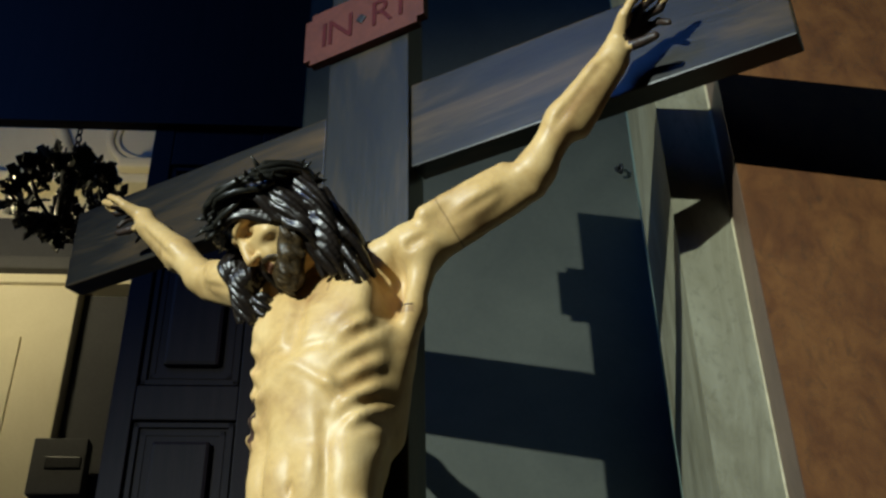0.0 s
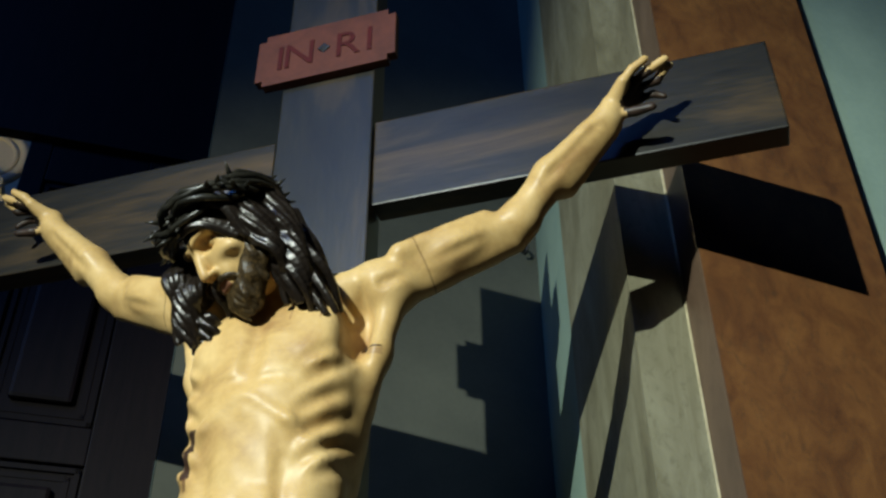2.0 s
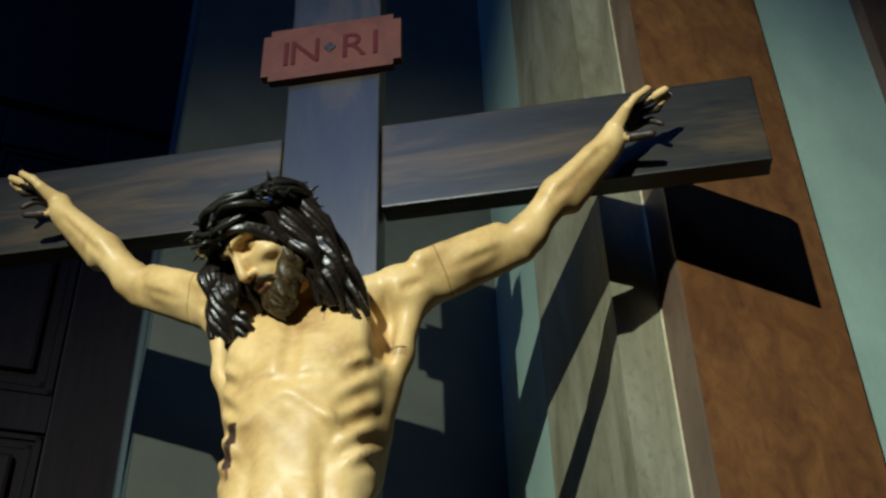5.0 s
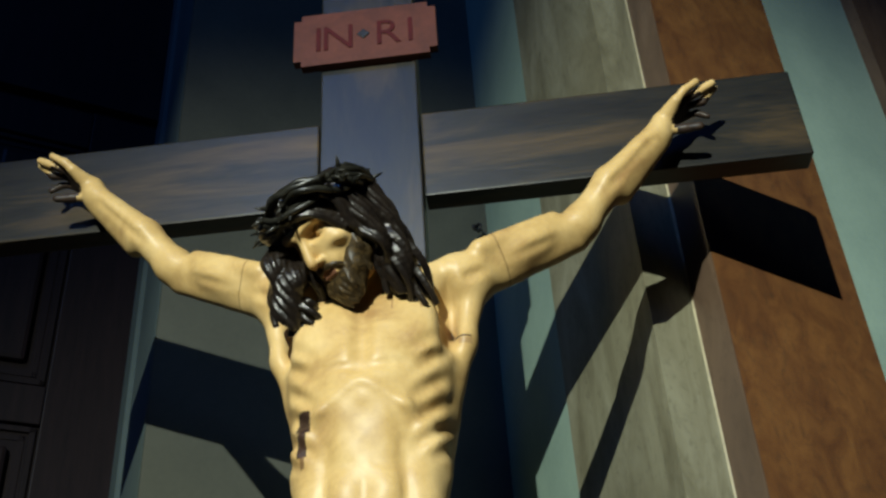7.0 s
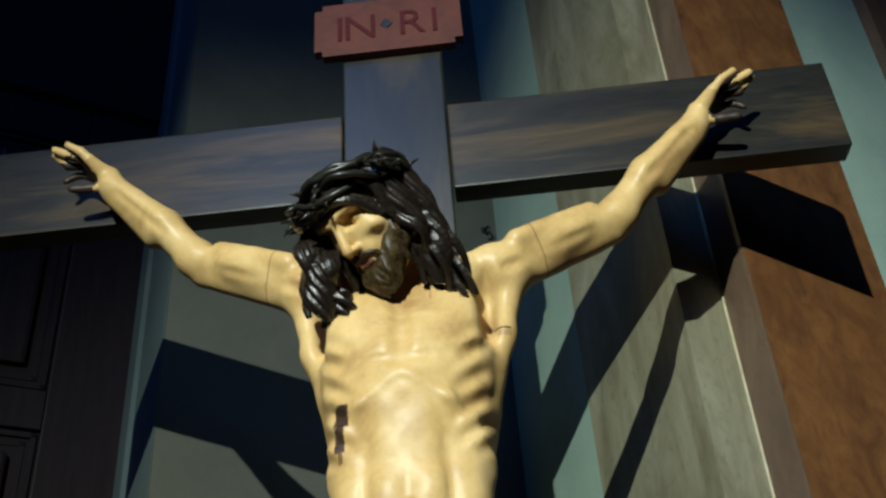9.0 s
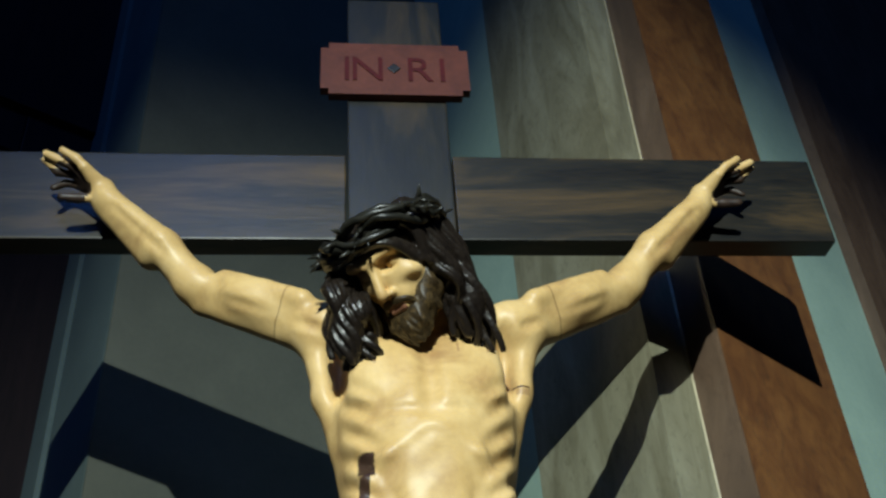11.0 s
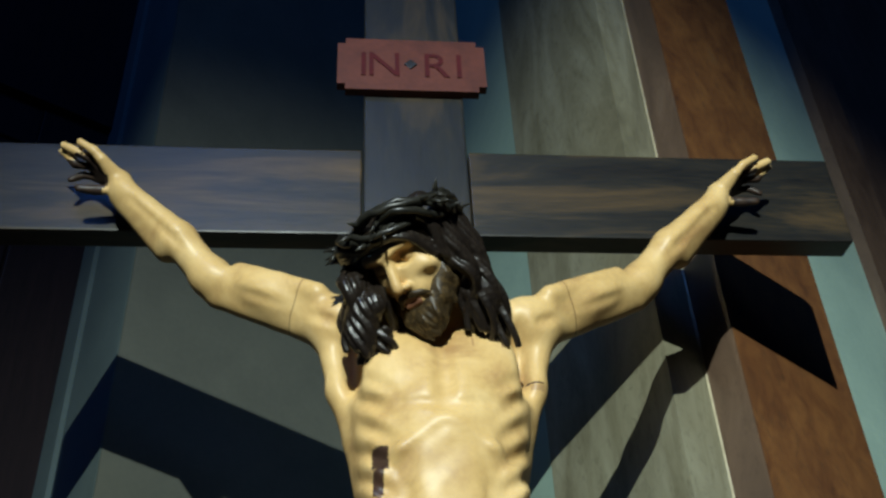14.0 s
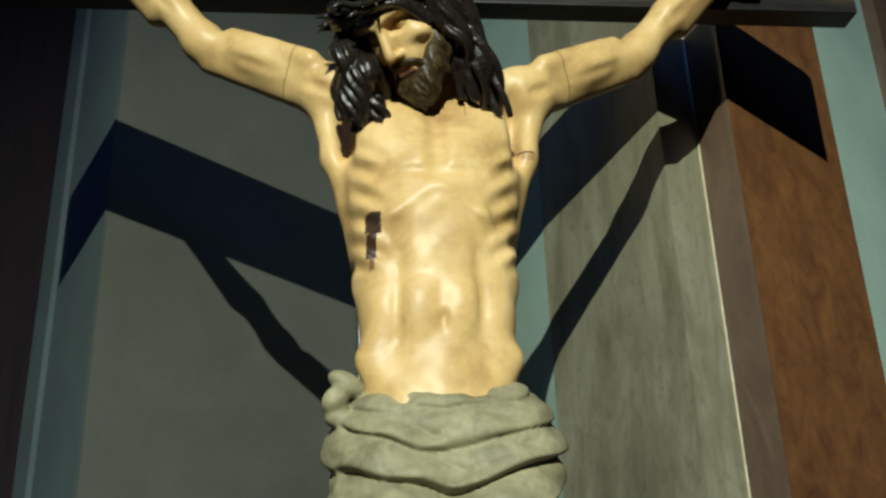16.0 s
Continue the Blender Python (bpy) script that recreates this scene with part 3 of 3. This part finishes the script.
        f.limb((CX + s * 0.068, 1.462, 2.330), (CX + s * 0.072, 1.468, 2.180), 0.003, 0.002, 0.018, True)
    # ribs: slanting ridges on both flanks
    def ribs(p):
        x, y, z = np.abs(p[..., 0] - CX), p[..., 1], p[..., 2]
        side = np.clip((x - 0.076) / 0.045, 0, 1) * np.clip((0.156 - x) / 0.03, 0, 1)
        band = np.clip((z - 2.290) / 0.04, 0, 1) * np.clip((2.560 - z) / 0.06, 0, 1)
        front = np.clip((1.63 - y) / 0.05, 0, 1)
        w = np.cos((z - 0.62 * x - 0.20 * (y - 1.5)) / 0.046 * 2 * np.pi)
        return -0.0056 * side * band * front * w
    f.push((CX - 0.2, 1.38, 2.25), (CX + 0.2, 1.70, 2.60), ribs)

    # uneven chisel work over the trunk and the arms
    def chisel(p):
        x, y, z = p[..., 0], p[..., 1], p[..., 2]
        return 0.0006 * (np.sin(61 * x + 23 * z + 1.3) * np.sin(47 * z - 31 * x) + np.sin(97 * z + 41 * y) * np.sin(83 * x + 0.7))
    f.push((-2.10, 1.30, 0.72), (-0.32, 1.76, 3.30), chisel)
    return f


def head_field():
    lo, hi = HEAD - Vector((0.19, 0.19, 0.20)), HEAD + Vector((0.19, 0.19, 0.19))
    f = Field(lo, hi, 0.0028)
    g = lambda c, r, k=0.012, cut=False: f.ball(tuple(head(*c)), tuple(q * BIG for q in r), k, AXES, cut)
    bar = lambda a, b, ra, rb, k=0.008, cut=False: f.limb(tuple(head(*a)), tuple(head(*b)), ra * BIG, rb * BIG, k, cut)
    g((0, 0.000, 0.000), (0.068, 0.074, 0.086))
    g((0, -0.045, 0.028), (0.054, 0.074, 0.060), 0.03)
    g((0, -0.100, 0.070), (0.024, 0.024, 0.020), 0.02)
    for s in (-1, 1):
        bar((s * 0.052, -0.050, 0.016), (s * 0.018, -0.102, 0.064), 0.018, 0.016, 0.02)
        bar((s * 0.044, 0.026, 0.070), (s * 0.010, 0.021, 0.087), 0.0110, 0.0090, 0.012)
        g((s * 0.041, -0.028, 0.058), (0.020, 0.014, 0.017), 0.018)
        g((s * 0.029, 0.004, 0.094), (0.0220, 0.0140, 0.0320), 0.005, True)
        g((s * 0.0290, 0.002, 0.0600), (0.0165, 0.0120, 0.0135), 0.002)
        bar((s * 0.016, -0.0065, 0.0715), (s * 0.042, -0.0055, 0.0650), 0.0012, 0.0012, 0.003, True)
        g((s * 0.047, -0.060, 0.078), (0.013, 0.022, 0.013), 0.022, True)
    bar((0, 0.014, 0.0830), (0, -0.028, 0.1035), 0.0080, 0.0090, 0.008)
    g((0, -0.0355, 0.1045), (0.0098, 0.0085, 0.0105), 0.005)
    for s in (-1, 1):
        g((s * 0.0118, -0.0385, 0.0935), (0.0068, 0.0062, 0.0090), 0.004)
        g((s * 0.0060, -0.0440, 0.0985), (0.0036, 0.0030, 0.0055), 0.002, True)
    g((0, -0.053, 0.076), (0.030, 0.020, 0.0155), 0.012)
    bar((-0.015, -0.0600, 0.0870), (0.015, -0.0600, 0.0870), 0.0042, 0.0042, 0.004)
    bar((-0.012, -0.0705, 0.0865), (0.012, -0.0705, 0.0865), 0.0060, 0.0060, 0.004)
    bar((-0.021, -0.0655, 0.0945), (0.021, -0.0655, 0.0945), 0.0022, 0.0022, 0.003, True)
    return f


def spline(points, n=16):
    """A smooth way through a few points."""
    p = [Vector(points[0]) * 2 - Vector(points[1]), *map(Vector, points), Vector(points[-1]) * 2 - Vector(points[-2])]
    out = []
    for i in range(n + 1):
        t = i / n * (len(points) - 1)
        k = min(int(t), len(points) - 2)
        t -= k
        a, b, c, d = p[k:k + 4]
        out.append((b * 2 + (c - a) * t + (a * 2 - b * 5 + c * 4 - d) * t * t + (b * 3 - a - c * 3 + d) * t ** 3) / 2)
    return out


def lock(f, points, r, tip=0.45, waves=0.0, size=0.0, turn=0.0, n=16, side=None):
    """A carved lock of hair: four fine strands laid together that swing to and fro and taper."""
    way = spline(points, n)
    for q in range(4):
        line = []
        for i, p in enumerate(way):
            d = (way[min(i + 1, n)] - way[max(i - 1, 0)]).normalized()
            x = d.cross(side or FACE).normalized()
            y = d.cross(x)
            t = i / n
            w = r * (1 + (tip - 1) * t) * 0.62
            a = q * math.pi / 2 + 0.6 + 1.5 * t
            swing = math.sin(waves * 2 * math.pi * t + turn) * size * min(1, 3 * t)
            line.append(tuple(p + x * (swing + math.cos(a) * w) + y * (math.cos(waves * 2 * math.pi * t + turn) * size * 0.5 * min(1, 3 * t) + math.sin(a) * w)))
        f.strand(line, r * (0.50 + 0.07 * q), r * 0.60 * tip, 0.0012)


def hair_field():
    rnd = random.Random(5)
    lo, hi = HEAD + Vector((-0.24, -0.17, -0.26)), HEAD + Vector((0.25, 0.22, 0.19))
    f = Field(lo, hi, 0.0029)
    shape = lambda c, r, k=0.02: f.ball(tuple(head(*c)), tuple(q * BIG for q in r), k, AXES)
    shape((0, 0.002, -0.006), (0.072, 0.074, 0.074))
    shape((0, -0.030, -0.034), (0.064, 0.080, 0.046))
    shape((0, 0.042, 0.002), (0.069, 0.032, 0.076), 0.012)
    # combed from the parting down over both temples
    for s in (-1, 1):
        for i in range(8):
            g = 0.044 - 0.013 * i
            w = 0.006 * math.sin(i * 2.1 + s)
            lock(f, [head(s * 0.012, 0.080 - 0.003 * i, g + 0.010), head(s * 0.048, 0.068, g + 0.010 + w), head(s * 0.072, 0.036, g), head(s * (0.077 + w), 0.002, g - 0.002), head(s * 0.076, -0.034, g - 0.006)], 0.0098, 0.7, 1.3, 0.006, i * 1.3 + s, 18)
    # the low hairline that arches over the brow to the temple
    for i in range(3):
        q = 0.007 * i
        lock(f, [head(-0.030, 0.056 + q, 0.084 - 0.3 * q), head(0.004, 0.050 + q, 0.090 - 0.3 * q), head(0.034, 0.040 + q, 0.086 - 0.3 * q), head(0.056, 0.018 + 0.5 * q, 0.069 - 0.6 * q), head(0.066, -0.022, 0.048 - q)], 0.0085, 0.8, 1.4, 0.003, 1.3 * i, 18)
    # locks that fall forward over the cheek on the side to which the head leans
    # brought forward so that dark hair replaces the cheek's deep shade
    for i in range(5):
        q = 0.006 * i
        lock(f, [head(-0.058, 0.045, 0.066 - q), head(-0.060 - 0.3 * q, 0.004, 0.076 - q), head(-0.060 - 0.3 * q, -0.040, 0.078 - q), head(-0.066, -0.085, 0.074 - q), head(-0.074, -0.120, 0.080 - q)], 0.0110, 0.6, 1.3, 0.007, 1.2 * i, 18)
    # the long wavy locks on both shoulders
    near, far = Vector((-1.152, 1.462, 2.622)), Vector((-1.082, 1.486, 2.606))
    for layer in range(2):
        for i in range(9):
            g = 0.030 - 0.010 * i - 0.006 * layer
            k = i / 8
            e = near.lerp(far, k) + Vector((rnd.uniform(-0.006, 0.006), 0.030 * layer + 0.006 * rnd.random(), 0.014 * layer + rnd.uniform(-0.004, 0.010)))
            top, low = head(0.076, 0.020, g), head(0.079 + 0.004 * math.sin(2.7 * i), -0.050, g - 0.002 + 0.012 * k)
            lock(f, [top, low, low.lerp(e, 0.5) + Vector((0.010 - 0.006 * layer, -0.010, 0.002)), e], 0.0125, 0.45, 1.4, 0.0125, 1.1 * i + 2.0 * layer, 26)
        for i in range(9):
            k = i / 8
            e = Vector((-1.366 + 0.066 * k, 1.476 + 0.020 * layer + 0.006 * rnd.random(), 2.592 - 0.022 * math.sin(math.pi * k) + rnd.uniform(-0.004, 0.008)))
            top = head(-0.078, 0.040 - 0.006 * i, 0.052 - 0.010 * i)
            mid = Vector((-1.376 + 0.052 * k, 1.424 + 0.026 * layer + 0.010 * k, 2.690 - 0.004 * i))
            lock(f, [top, mid, mid.lerp(e, 0.5) + Vector((-0.004, -0.006, 0)), e], 0.0125, 0.45, 1.4, 0.0125, 1.1 * i + 2.0 * layer, 26)
    # back hair on the shoulders
    for i in range(8):
        lock(f, [head(-0.06 + 0.017 * i, -0.04, -0.070), head(-0.05 + 0.014 * i, -0.11, -0.060), Vector((-1.30 + 0.027 * i, 1.60, 2.67))], 0.016, 0.7, 1.3, 0.006, i)
    return f


def beard_field():
    rnd = random.Random(8)
    lo, hi = HEAD + Vector((-0.17, -0.15, -0.21)), HEAD + Vector((0.12, 0.14, 0.05))
    f = Field(lo, hi, 0.0025)
    shape = lambda c, r, k=0.012: f.ball(tuple(head(*c)), tuple(q * BIG for q in r), k, AXES)
    shape((0, -0.110, 0.074), (0.027, 0.026, 0.022))
    for s in (-1, 1):
        f.limb(tuple(head(s * 0.058, -0.030, 0.014)), tuple(head(s * 0.050, -0.072, 0.030)), 0.011, 0.017, 0.01)
        f.limb(tuple(head(s * 0.050, -0.072, 0.030)), tuple(head(s * 0.014, -0.110, 0.072)), 0.018, 0.020, 0.01)
        # curls down the cheek and the jaw
        for i in range(10):
            k = i / 9
            a = head(s * (0.061 - 0.030 * k), -0.028 - 0.046 * k, 0.030 + 0.042 * k)
            e = head(s * (0.044 - 0.034 * k) + 0.003 * math.sin(i * 2.3), -0.104 - 0.028 * k, 0.044 + 0.046 * k)
            lock(f, [a, a.lerp(e, 0.5) + (FACE * 0.010 + SIDE * s * 0.006), e], 0.0066, 0.6, 1.6, 0.0032, i * 1.3, 12)
        for i in range(6):
            k = i / 5
            a = head(s * (0.004 + 0.020 * k), -0.082 + 0.004 * k, 0.086 - 0.006 * k)
            e = head(s * (0.003 + 0.018 * k), -0.136 + 0.006 * k + rnd.uniform(-0.003, 0.003), 0.094 - 0.010 * k)
            lock(f, [a, a.lerp(e, 0.5) + FACE * 0.008, e], 0.0062, 0.5, 1.5, 0.003, i * 1.9, 12)
        # moustache
        for i in range(3):
            lock(f, [head(s * 0.003, -0.0490 - 0.003 * i, 0.0905 + 0.001 * i), head(s * 0.016, -0.0525 - 0.003 * i, 0.0915), head(s * 0.028, -0.0630 - 0.002 * i, 0.0810), head(s * 0.034, -0.080, 0.0730)], 0.0036, 0.6, 1.2, 0.0012, i, 10)
    return f


def cloth_field():
    f = Field((CX - 0.27, 1.34, 1.70), (CX + 0.25, 1.75, 2.20), 0.0042)
    f.ball((CX + 0.008, 1.560, 2.03), (0.160, 0.110, 0.112), 0.02)
    for s in (-1, 1):
        f.limb((CX + 0.008 + s * 0.082, 1.55, 2.02), (CX + s * 0.075, 1.50, 1.76), 0.092, 0.088, 0.05)

    # overlapping folds: each swells downwards and tucks in sharply at its lower crease; height at the middle, at the right and at the left hip
    creases = ((2.092, 2.155, 2.128), (2.060, 2.116, 2.078), (1.997, 2.066, 2.066), (1.936, 2.016, 1.984), (1.872, 1.950, 1.930), (1.800, 1.885, 1.860), (1.72, 1.82, 1.79))

    def folds(p):
        x, y, z = p[..., 0] - CX, p[..., 1] - 1.565, p[..., 2]
        t = np.clip(np.arctan2(x, -y) / 1.45, -1.2, 1.2)
        wob = 0.005 * np.sin(5.1 * t + 31 * z) + 0.003 * np.sin(11.3 * t - 47 * z + 1)
        lines = []
        for m, r, l in creases:
            side = np.where(t > 0, r, l)
            lines.append(m + (side - m) * np.abs(t) ** 1.7 + wob)
        out = np.zeros_like(z)
        for i in range(len(lines) - 1):
            u = (lines[i] - z) / np.maximum(lines[i] - lines[i + 1], 0.008)
            inside = (u >= 0) & (u < 1)
            u = np.clip(u, 0, 1)
            swell = (0.006, 0.013, 0.024, 0.025, 0.023, 0.022)[i] * u ** 0.9 * np.clip((1 - u) / 0.14, 0, 1) ** 0.6
            # small dents and slanting tucks within each fold
            swell += np.sin(np.pi * u) * (0.010 * np.abs(np.sin(3.4 * t + 40 * z + 1.3 * i)) ** 0.6 + 0.007 * np.abs(np.sin(5.3 * t - 46 * z + 2.2 * i)) ** 0.6 + 0.002 * np.sin(17 * t + 60 * z) - 0.010)
            out = np.where(inside, -swell, out)
        return out + np.where(z > lines[0], 0.9 * np.clip(z - lines[0], 0, 0.05), 0)
    f.push((CX - 0.27, 1.34, 1.70), (CX + 0.25, 1.75, 2.20), folds)
    # bunched knot on the hip
    f.ball((CX - 0.152, 1.508, 2.116), (0.034, 0.022, 0.018), 0.008, np.array(Matrix(((0.86, 0, -0.5), (0, 1, 0), (0.5, 0, 0.86)))))
    f.ball((CX - 0.170, 1.500, 2.088), (0.026, 0.024, 0.020), 0.006, np.array(Matrix(((0.6, 0, 0.8), (0, 1, 0), (-0.8, 0, 0.6)))))
    f.ball((CX - 0.168, 1.510, 2.062), (0.020, 0.022, 0.016), 0.004)
    f.limb((CX - 0.200, 1.470, 2.100), (CX - 0.150, 1.474, 2.098), 0.005, 0.007, 0.005, True)
    for k in range(3):
        f.limb((CX - 0.158 - 0.004 * k, 1.50 + 0.024 * k, 2.066), (CX - 0.158 - 0.005 * k, 1.49 + 0.024 * k, 1.78), 0.009, 0.012, 0.010)
    return f


def figure():
    verts, faces, slots, base = [], [], [], 0
    for field, slot in ((body_field(), 0), (head_field(), 0), (hair_field(), 1), (beard_field(), 5), (cloth_field(), 2)):
        v, q = field.mesh()
        c = v[q].mean(1)
        s = np.full(len(q), slot)
        if slot == 0:
            # faces inside both palms take the dark colour as painted shade
            x = np.abs(c[:, 0] - CX) + 0.006 * np.sin(c[:, 2] * 150 + c[:, 1] * 90)
            s[(x > 0.676) & (c[:, 2] < 3.122) & (c[:, 2] > 3.03) & (c[:, 1] > 1.590 - 0.3 * (x - 0.70))] = 4
            h = (c - np.array(HEAD)) @ AXES.T / BIG
            s[(np.abs(h[:, 0]) < 0.017) & (np.abs(h[:, 1] + 0.0660) < 0.0095) & (h[:, 2] > 0.080)] = 3
        verts.append(v), faces.append(q + base), slots.append(s)
        base += len(v)
    me = bpy.data.meshes.new("crucified_figure")
    me.from_pydata(np.concatenate(verts).tolist(), [], np.concatenate(faces).tolist())
    for m in (SKIN, HAIR, CLOTH, LIPS, PALM_SHADE, BEARD):
        me.materials.append(m)
    me.polygons.foreach_set("material_index", np.concatenate(slots).astype(np.int32))
    me.polygons.foreach_set("use_smooth", np.ones(len(me.polygons), bool))
    me.update()
    return tagged(new("statue", me), "carved and painted ivory-coloured crucified statue in a draped cloth", "statue")


figure()


# ---- crown of thorns ----
def crown():
    rnd = random.Random(3)
    ring = thing("crown_of_thorns", "dark twisted crown of thorns on the statue's head", "crown", tuple(head(0, 0.08, 0)))
    back = ring.matrix_world.inverted()
    for k in range(11):
        pts, n = [], 40
        ph, lift = rnd.uniform(0, 6.28), rnd.uniform(-0.008, 0.008)
        waves = (2, 3, 2, 3, 4, 2, 3, 2, 3, 2, 4)[k]
        for i in range(n):
            a = 2 * math.pi * i / n
            w = waves * a + ph
            r = 1 + 0.09 * math.cos(w) + 0.05 * rnd.uniform(-1, 1) * 0.4
            x, z = 0.100 * r * math.cos(a), 0.100 * r * math.sin(a)
            pts.append(head(x - 0.002, 0.043 + lift + 0.25 * z + 0.017 * math.sin(w) + 0.004 * rnd.uniform(-1, 1), z))
        bm = tube(pts, rnd.uniform(0.0052, 0.0078), 7, None, True)
        for i in range(k % 4, n, 8):
            p = pts[i]
            out = (p - HEAD - UP * 0.06).normalized()
            d = (out + UP * rnd.uniform(-0.5, 0.9) + SIDE * rnd.uniform(-0.5, 0.5)).normalized()
            tube([p, p + d * 0.012, p + d * 0.028], [0.0066, 0.0044, 0.0008], 6, bm)
        twig = part("twig", bm, THORN, ring, "", True)
        twig.matrix_parent_inverse = back


crown()


# ---- wrought-iron chandelier in the nave ----
def chandelier(at):
    rnd = random.Random(11)
    lampset = thing("chandelier", "black wrought-iron leaf-work chandelier hanging on a chain", "chandelier", at)
    link_mesh = tube([(0.022 * math.cos(a), 0, 0.034 * math.sin(a)) for a in (2 * math.pi * k / 12 for k in range(12))], 0.007, 6, None, True)
    first = part("chain_link", link_mesh, IRON, lampset)
    first.location = (0, 0, 0.40)
    for k in range(1, 60):
        ob = new("chain_link", first.data)
        ob.parent = lampset
        ob.matrix_local = pose(0, 0, 0.40 + 0.056 * k, 0, 0, 90 * (k % 2))
    bm = tube([(0, 0, 0.37), (0, 0, 0.30), (0, 0, 0.20), (0, 0, 0.05), (0, 0, -0.10), (0, 0, -0.22)], [0.014, 0.045, 0.075, 0.05, 0.06, 0.016], 10)
    part("stem", bm, IRON, lampset, "", True)

    bm = bmesh.new()
    outline = ((0, 0), (0.45, 0.35), (0.22, 0.45), (0.36, 0.66), (0, 1), (-0.36, 0.66), (-0.22, 0.45), (-0.45, 0.35))
    top = [bm.verts.new((x, y, 0.05 + 0.22 * y * y)) for x, y in outline]
    low = [bm.verts.new((x, y, -0.05 + 0.22 * y * y)) for x, y in outline]
    bm.faces.new(top), bm.faces.new(low[::-1])
    for i in range(8):
        j = (i + 1) % 8
        bm.faces.new((top[i], low[i], low[j], top[j]))
    sample = link("leaf", bm, IRON)
    leaf_mesh = sample.data
    bpy.data.objects.remove(sample)
    for k in range(8):
        a = 2 * math.pi * k / 8 + 0.2
        c, s = math.cos(a), math.sin(a)
        shape = ((0.03, 0.26), (0.12, 0.27), (0.24, 0.19), (0.35, 0.06), (0.37, -0.04), (0.28, -0.13), (0.14, -0.18), (0.03, -0.20))
        arm = part("arm", tube([(r * c, r * s, z) for r, z in shape], 0.014, 6), IRON, lampset, "", True)
        for i in range(34):
            t = rnd.uniform(0, len(shape) - 1.01)
            j = int(t)
            r = shape[j][0] + (shape[j + 1][0] - shape[j][0]) * (t - j)
            z = shape[j][1] + (shape[j + 1][1] - shape[j][1]) * (t - j)
            ob = new("leaf", leaf_mesh)
            ob.parent = arm
            ob.matrix_local = pose(r * c, r * s, z, rnd.uniform(0, 360), rnd.uniform(0, 360), rnd.uniform(0, 360)) @ Matrix.Scale(rnd.uniform(0.07, 0.15), 4)
        if k == 1:
            bm = bmesh.new()
            bmesh.ops.create_uvsphere(bm, u_segments=10, v_segments=8, radius=0.013)
            bulb = part("bulb", bm, BULB, lampset, "small lit warm bulb", True)
            bulb.location = (0.10 * c, 0.10 * s, -0.235)
    return lampset


chandelier((-4.29, 3.176, 4.86)).scale = (0.80, 0.80, 0.95)


# ---- small iron hook high on the pier ----
hook = thing("wall_hook", "small dark iron hook driven into the grey wall", "hook", (-1.045, 3.184, 3.895))
n = Vector((0.6, -0.8, 0))
part("hook_bar", tube([-n * 0.01, n * 0.03, n * 0.042 + Vector((0, 0, -0.012)), n * 0.036 + Vector((0, 0, -0.030)), n * 0.020 + Vector((0, 0, -0.034))], 0.006, 8), IRON, hook, "", True)
plate = bmesh.new()
bmesh.ops.create_cone(plate, cap_ends=True, segments=14, radius1=0.016, radius2=0.012, depth=0.006, matrix=look((0, 0, 0), -n) @ pose(0, 0, 0.003))
part("hook_plate", plate, IRON, hook)
